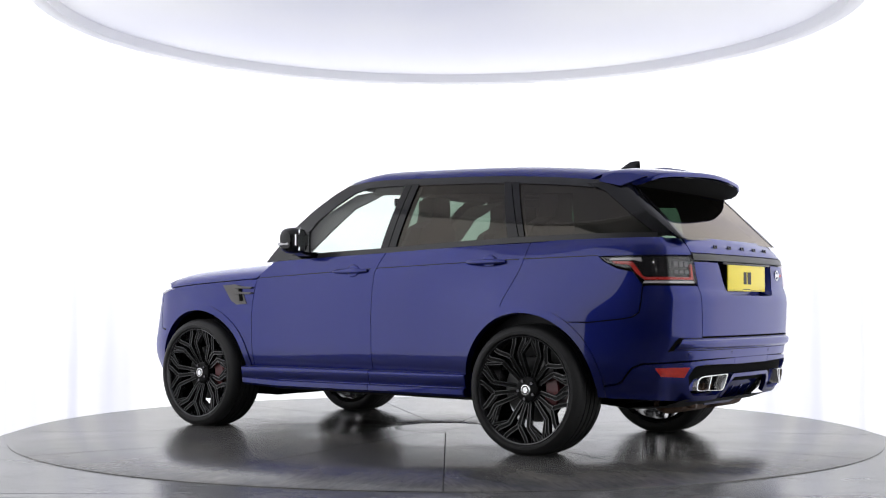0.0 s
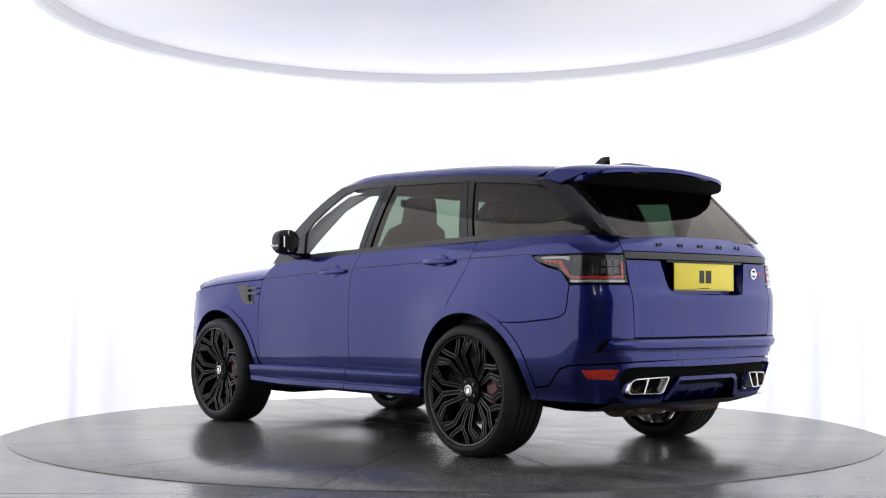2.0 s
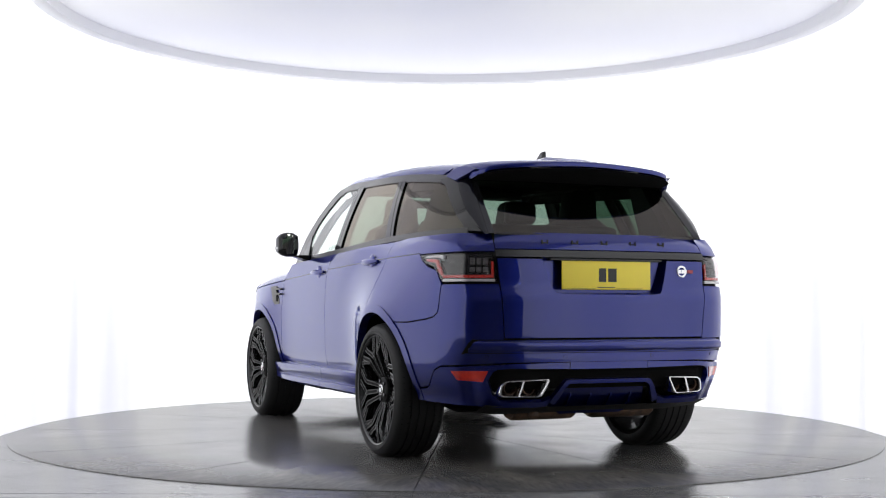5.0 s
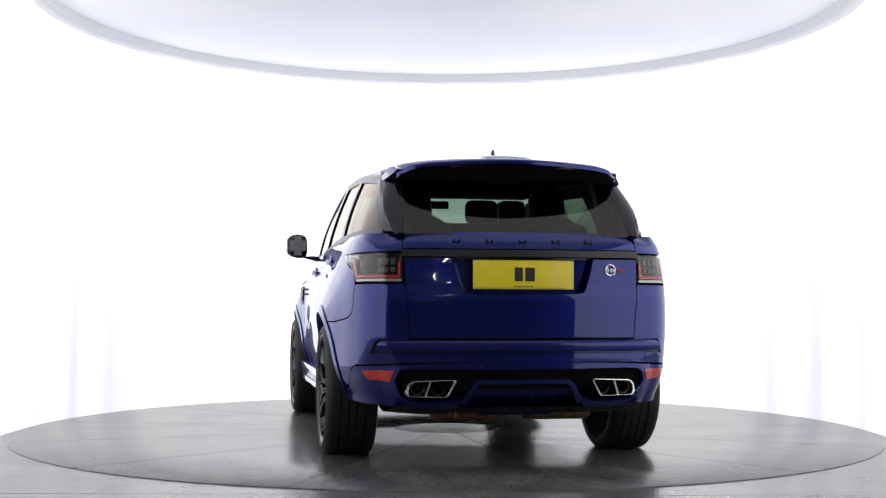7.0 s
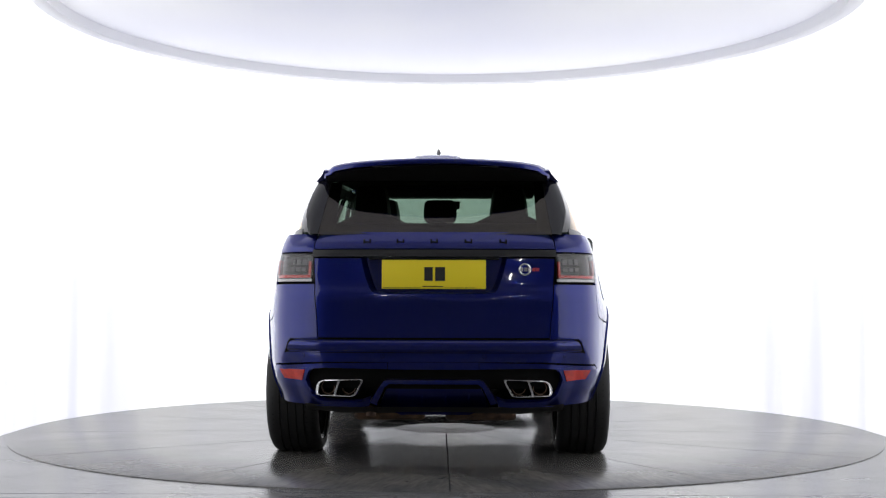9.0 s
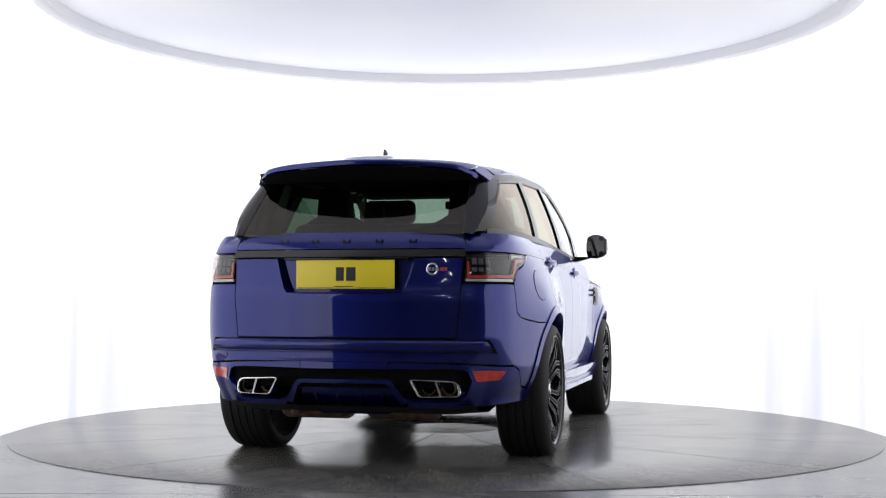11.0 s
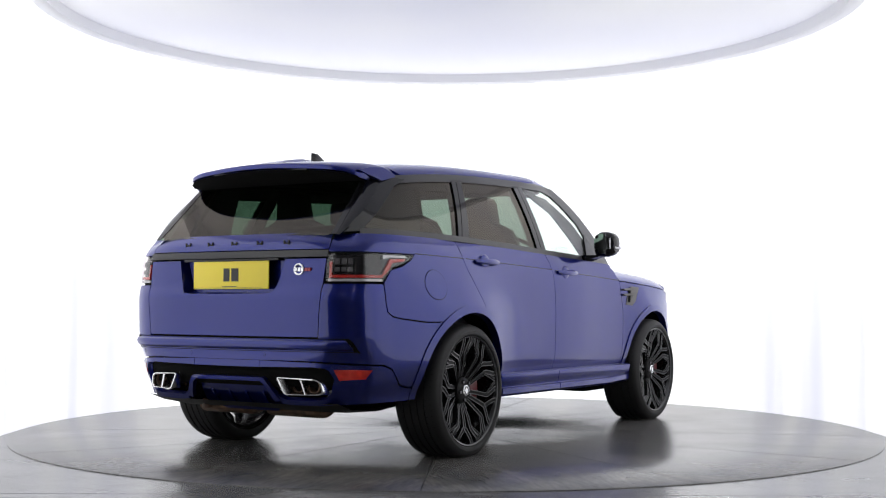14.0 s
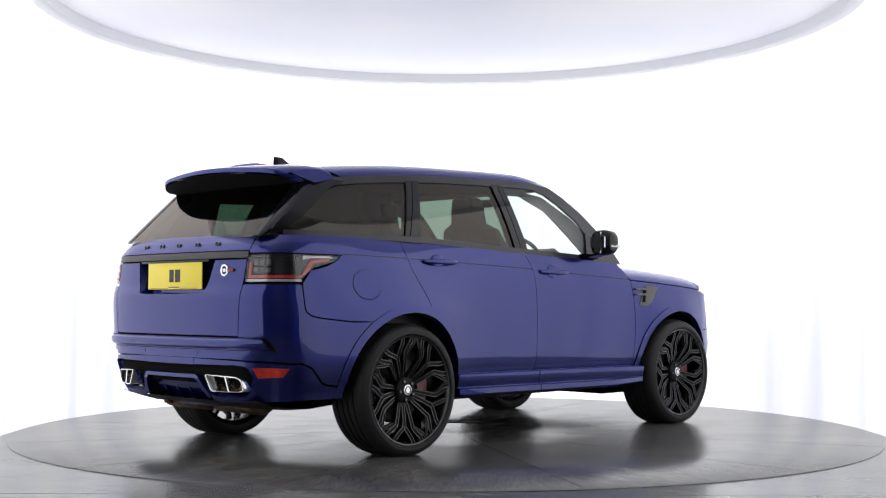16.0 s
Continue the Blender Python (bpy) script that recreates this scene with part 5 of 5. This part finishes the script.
def underside(car):
    bm = bmesh.new()
    box(bm, -0.74, 0.74, 0.50, 2.40, 0.285, 0.44, 0.03)
    part("floor_pan", bm, MATT_BLACK, car, "black underbody floor pan")
    bm = bmesh.new()
    box(bm, -0.62, 0.62, -0.85, 0.45, 0.40, 0.62, 0.03)
    part("rear_floor_pan", bm, LINER, car, "dark rear floor pan")
    bm = bmesh.new()
    box(bm, -0.62, 0.62, 2.45, 3.60, 0.225, 0.55, 0.03)
    part("front_undertray", bm, LINER, car, "dark front undertray")
    for cy in (0.0, WHEELBASE):
        for s in (1, -1):
            bm = bmesh.new()
            lathe(bm, [(0.485, 0.985), (0.490, 0.60), (0.001, 0.60)], 30, pose(0, cy, AZ), radians(-5), radians(185))
            for v in bm.verts:
                if v.co.x > 0.7:
                    v.co.x = min(v.co.x, float(S(U(v.co.y), v.co.z)[0]) - 0.03)
                v.co.x *= s
            part("wheel_liner", bm, LINER, car, "black wheel arch liner")
    # silencers and pipes
    for s in (1, -1):
        bm = bmesh.new()
        lathe(bm, [(0.001, -0.20), (0.08, -0.20), (0.10, -0.18), (0.10, 0.18), (0.08, 0.20), (0.001, 0.20)], 20, pose(s * 0.26, -0.68, 0.305, 0, 0, 0))
        bmesh.ops.scale(bm, vec=(1, 1, 0.55), verts=bm.verts, space=Matrix.Translation((0, 0, -0.305)))
        part("silencer", bm, RUST, car, "brown weathered exhaust silencer")
        bm = bmesh.new()
        tube(bm, [(s * 0.2, 0.9, 0.30), (s * 0.22, 0.3, 0.33), (s * 0.2, -0.3, 0.36), (s * 0.3, -0.6, 0.33)], 0.035, 10)
        part("exhaust_downpipe", bm, RUST, car)
        bm = bmesh.new()
        tube(bm, [(s * 0.80, 0.0, 0.39), (s * 0.3, 0.05, 0.36), (0.0, 0.05, 0.38)], 0.04, 8)
        part("rear_axle_shaft", bm, LINER, car)
    bm = bmesh.new()
    lathe(bm, [(0.001, -0.03), (0.028, -0.03), (0.03, 0.0), (0.028, 0.03), (0.001, 0.03)], 14, pose(-0.36, -0.80, 0.315, 0, 90, 0))
    part("towing_eye", bm, RUST, car, "rusty towing eye")


def seat(car, x, y, s=1):
    """Cushion, raked backrest and headrest."""
    st = new("seat")
    st.parent = car
    st.location = (x - AXIS_X, y - AXIS_Y, 0.45)
    tagged(st, "black leather car seat")
    bm = bmesh.new()
    box(bm, -0.26, 0.26, -0.05, 0.50, 0.12, 0.36, 0.06)
    part("cushion", bm, LEATHER, st)
    bm = bmesh.new()
    rows = []
    for z, w, y0, y1 in ((0.30, 0.24, -0.10, 0.06), (0.45, 0.27, -0.15, 0.05), (0.70, 0.27, -0.21, -0.02), (0.90, 0.255, -0.26, -0.10), (0.985, 0.225, -0.275, -0.14), (1.03, 0.125, -0.29, -0.165), (1.14, 0.112, -0.30, -0.18), (1.20, 0.098, -0.30, -0.20), (1.215, 0.065, -0.285, -0.22)):
        rows.append([(-w, (y0 + y1) / 2, z), (-w * 0.92, y1, z), (-w * 0.5, y1 - 0.02, z), (w * 0.5, y1 - 0.02, z), (w * 0.92, y1, z), (w, (y0 + y1) / 2, z), (w * 0.85, y0, z), (-w * 0.85, y0, z)])
    loft(bm, rows, close=True, caps=True)
    part("backrest", bm, LEATHER, st)
    bm = bmesh.new()
    box(bm, -0.095, 0.095, -0.20, -0.155, 1.06, 1.19, 0.02)
    part("headrest", bm, LEATHER, st)


def interior(car):
    for x in (-0.44, 0.44):
        seat(car, x, 1.35)
        seat(car, x, 0.35)
    bm = bmesh.new()
    box(bm, -0.105, 0.105, 0.05, 0.15, 1.43, 1.58, 0.04)
    part("headrest", bm, LEATHER, car, "black middle headrest")
    bm = bmesh.new()
    box(bm, -0.70, 0.70, 0.02, 0.16, 0.75, 1.43, 0.05)
    part("bench_back", bm, LEATHER, car, "black leather rear bench back")
    bm = bmesh.new()
    rows = []
    for x in (-0.80, -0.6, -0.3, 0, 0.15, 0.25, 0.38, 0.49, 0.58, 0.80):
        rows.append([(x, 2.28, 0.85), (x, 2.22, 1.235), (x, 2.02, 1.275 + (0.06 if 0.2 < x < 0.5 else 0)), (x, 1.88, 1.25 + (0.06 if 0.2 < x < 0.5 else 0)), (x, 1.85, 1.12), (x, 1.92, 0.85)])
    loft(bm, rows, close=True, caps=True)
    part("dashboard", bm, LEATHER, car, "black dashboard")
    bm = bmesh.new()
    n = 28
    m = pose(0.38, 1.79, 1.235, 0, 0, 0) @ Matrix.Rotation(radians(-62), 4, "X")
    pts = [m @ Vector((0.185 * math.cos(2 * math.pi * i / n), 0.185 * math.sin(2 * math.pi * i / n), 0)) for i in range(n + 1)]
    tube(bm, pts, 0.015, 8, cap=False)
    for a in (0, 180, 270):
        tube(bm, [m @ Vector((0, 0, -0.02)), m @ Vector((0.18 * math.cos(radians(a)), 0.18 * math.sin(radians(a)), 0))], 0.016, 6)
    part("steering_wheel", bm, LEATHER, car, "black steering wheel")
    bm = bmesh.new()
    box(bm, -0.11, 0.11, 0.9, 2.0, 0.45, 0.86, 0.03)
    part("centre_console", bm, LEATHER, car, "black centre console")
    bm = bmesh.new()
    box(bm, -0.62, 0.62, -0.88, 0.05, 0.62, 0.70, 0.02)
    part("boot_floor", bm, LEATHER, car, "dark carpeted boot floor")
    bm = bmesh.new()
    box(bm, -0.75, 0.75, -0.55, -0.02, 1.20, 1.215, 0.005)
    part("parcel_shelf", bm, LEATHER, car, "black parcel shelf")
    bm = bmesh.new()
    box(bm, -0.66, 0.66, 1.40, 1.60, 1.715, 1.775, 0.015)
    part("header_trim", bm, HEADLINER, car, "dark trim over the windscreen")
    bm = bmesh.new()
    box(bm, -0.10, 0.10, 1.74, 1.765, 1.65, 1.71, 0.01)
    part("inside_mirror", bm, MATT_BLACK, car, "inside rear-view mirror")
    # inside trim of the tail pillars, roof sides and tailgate
    both("pillar_trim", [(-0.27, 1.30), (-0.16, 1.715), (-0.45, 1.66), (-0.82, 1.33)], G, LEATHER, car, off=-0.045, gap=0, step=0.08, label="black tail pillar trim")
    for s in (1, -1):
        bm = bmesh.new()
        loft(bm, [[(s * 0.585, -0.80, 1.22), (s * 0.72, -0.70, 1.22), (s * 0.80, -0.28, 1.22), (s * 0.70, -0.28, 1.22)], [(s * 0.57, -0.46, 1.64), (s * 0.66, -0.42, 1.64), (s * 0.70, -0.22, 1.66), (s * 0.62, -0.22, 1.66)]], close=True, caps=True)
        part("boot_side_trim", bm, LEATHER, car, "black boot side trim")
    both("pillar_trim", [(2.25, 1.25), (1.90, 1.55), (1.62, 1.71), (1.28, 1.745), (1.40, 1.69), (1.60, 1.61), (1.97, 1.27)], G, PILLAR_GREY, car, off=-0.06, gap=0, step=0.1, label="grey windscreen pillar trim")
    both("roof_trim", [(1.45, 1.70), (1.45, 1.76), (-0.4, 1.70), (-0.4, 1.62)], G, HEADLINER, car, off=-0.05, gap=0, step=0.1, label="dark roof edge trim")
    both("pillar_trim", [(1.24, 1.25), (1.14, 1.72), (1.01, 1.72), (1.10, 1.25)], G, LEATHER, car, off=-0.04, gap=0, step=0.1, label="black centre pillar trim")
    both("pillar_trim", [(0.19, 1.27), (0.31, 1.72), (0.20, 1.72), (0.06, 1.27)], G, LEATHER, car, off=-0.04, gap=0, step=0.1, label="black rear pillar trim")
    for s in (1, -1):
        bm = bmesh.new()
        box(bm, min(s * 0.79, s * 0.83), max(s * 0.79, s * 0.83), -0.4, 2.2, 0.5, 1.20, 0.01)
        part("door_lining", bm, LEATHER, car, "black door lining")


def build_car():
    car = tagged(new("car"), "blue sport utility car with black alloy wheels, on the turntable", "car")
    car["carries"] = True
    body(car)
    tail(car)
    glasshouse(car)
    mirrors(car)
    details(car)
    underside(car)
    interior(car)
    w = wheel_parts(car, "wheel", 1.022, 0.0, 1)
    make_wheel(w)
    kids = list(w.children_recursive)
    for x, y, s in ((-1.022, 0.0, -1), (1.012, WHEELBASE, 1), (-1.012, WHEELBASE, -1)):
        q = wheel_parts(car, "wheel", x, y, s)
        made = {w: q}
        for o in kids:
            c = o.copy()
            scene.collection.objects.link(c)
            c.parent = made[o.parent]
            made[o] = c
            if c.name.startswith("brake_caliper") and s > 0:
                c.rotation_euler.x = 0
    return car


def room_things():
    """A desk and a chair in the dim room, seen only as reflections."""
    d = tagged(new("desk"), "grey office desk in the dim room", "desk")
    d.location = (-3.4, -11.5, -0.012)
    bm = bmesh.new()
    box(bm, -0.8, 0.8, -0.4, 0.4, 0.72, 0.75, 0.005)
    part("desktop", bm, DESK, d)
    bm = bmesh.new()
    box(bm, 0.2, 0.7, -0.3, 0.3, 0.0, 0.72, 0.01)
    part("drawers", bm, DESK, d)
    for x in (-0.75, -0.70):
        bm = bmesh.new()
        box(bm, x - 0.02, x + 0.02, -0.36, 0.36, 0, 0.72, 0.005)
        part("leg", bm, MATT_BLACK, d)
    c = tagged(new("office_chair"), "black office chair beside the desk", "chair")
    c.location = (-2.1, -11.3, -0.012)
    bm = bmesh.new()
    box(bm, -0.24, 0.24, -0.24, 0.24, 0.42, 0.50, 0.03)
    part("seat", bm, LEATHER, c)
    bm = bmesh.new()
    box(bm, -0.22, 0.22, -0.04, 0.04, 0.55, 1.0, 0.03, pose(0.1, -0.22, 0, 0, 0, 25))
    part("backrest", bm, LEATHER, c)
    bm = bmesh.new()
    tube(bm, [(0, 0, 0.06), (0, 0, 0.43)], 0.03, 10)
    for k in range(5):
        a = 2 * math.pi * k / 5
        tube(bm, [(0, 0, 0.09), (0.28 * math.cos(a), 0.28 * math.sin(a), 0.025)], 0.022, 8)
    part("base", bm, MATT_BLACK, c)


def room_lamps():
    """Bare tubes under the dim room's ceiling."""
    first = None
    for x, y in ((-2.2, -11.5), (2.2, -11.5), (-2.2, -15.5), (2.2, -15.5)):
        if first is None:
            first = tagged(new("ceiling_lamp"), "white fluorescent batten lamp under the room ceiling", "ceiling lamp", "room lamps")
            first.location = (x, y, 4.8)
            bm = bmesh.new()
            box(bm, -0.06, 0.06, -0.65, 0.65, -0.06, -0.0, 0.008)
            part("batten", bm, RIM_WHITE, first)
            bm = bmesh.new()
            tube(bm, [(0, -0.6, -0.085), (0, 0.6, -0.085)], 0.02, 10)
            part("tube", bm, TUBE_GLOW, first, "glowing white tube")
        else:
            copy_thing(first, pose(x, y, 4.8))


def video_light():
    """A small twin light beside the camera, seen as specks in the paint."""
    v = tagged(new("video_light"), "small twin video light on a black stand", "light")
    v.location = (0.95, -9.4, -0.006)
    for x in (-0.05, 0.05):
        bm = bmesh.new()
        box(bm, x - 0.035, x + 0.035, -0.02, 0.0, 1.235, 1.305, 0.006)
        part("lamp_head", bm, MATT_BLACK, v)
        bm = bmesh.new()
        box(bm, x - 0.028, x + 0.028, 0.001, 0.006, 1.242, 1.298)
        part("lamp_panel", bm, VIDEO_GLOW, v, "glowing lamp panel")
    bm = bmesh.new()
    tube(bm, [(0, -0.01, 0.3), (0, -0.01, 1.25)], 0.012, 8)
    box(bm, -0.09, 0.09, -0.02, 0.0, 1.22, 1.232)
    for k in range(3):
        a = 2 * math.pi * k / 3
        tube(bm, [(0, -0.01, 0.5), (0.35 * math.cos(a), 0.35 * math.sin(a) - 0.01, 0.01)], 0.010, 6)
    part("stand", bm, MATT_BLACK, v)


studio()
video_light()
room_lamps()
table = turntable()
car = build_car()
room_things()


def motions():
    """The turntable and the car on it turn together at one steady rate."""
    rows = [(0.5 * i, pose(0, 0, 0, 0, 0, TURN_START + TURN_RATE * 0.5 * i)) for i in range(33)]
    walk(table, rows)
    walk(car, rows)


motions()
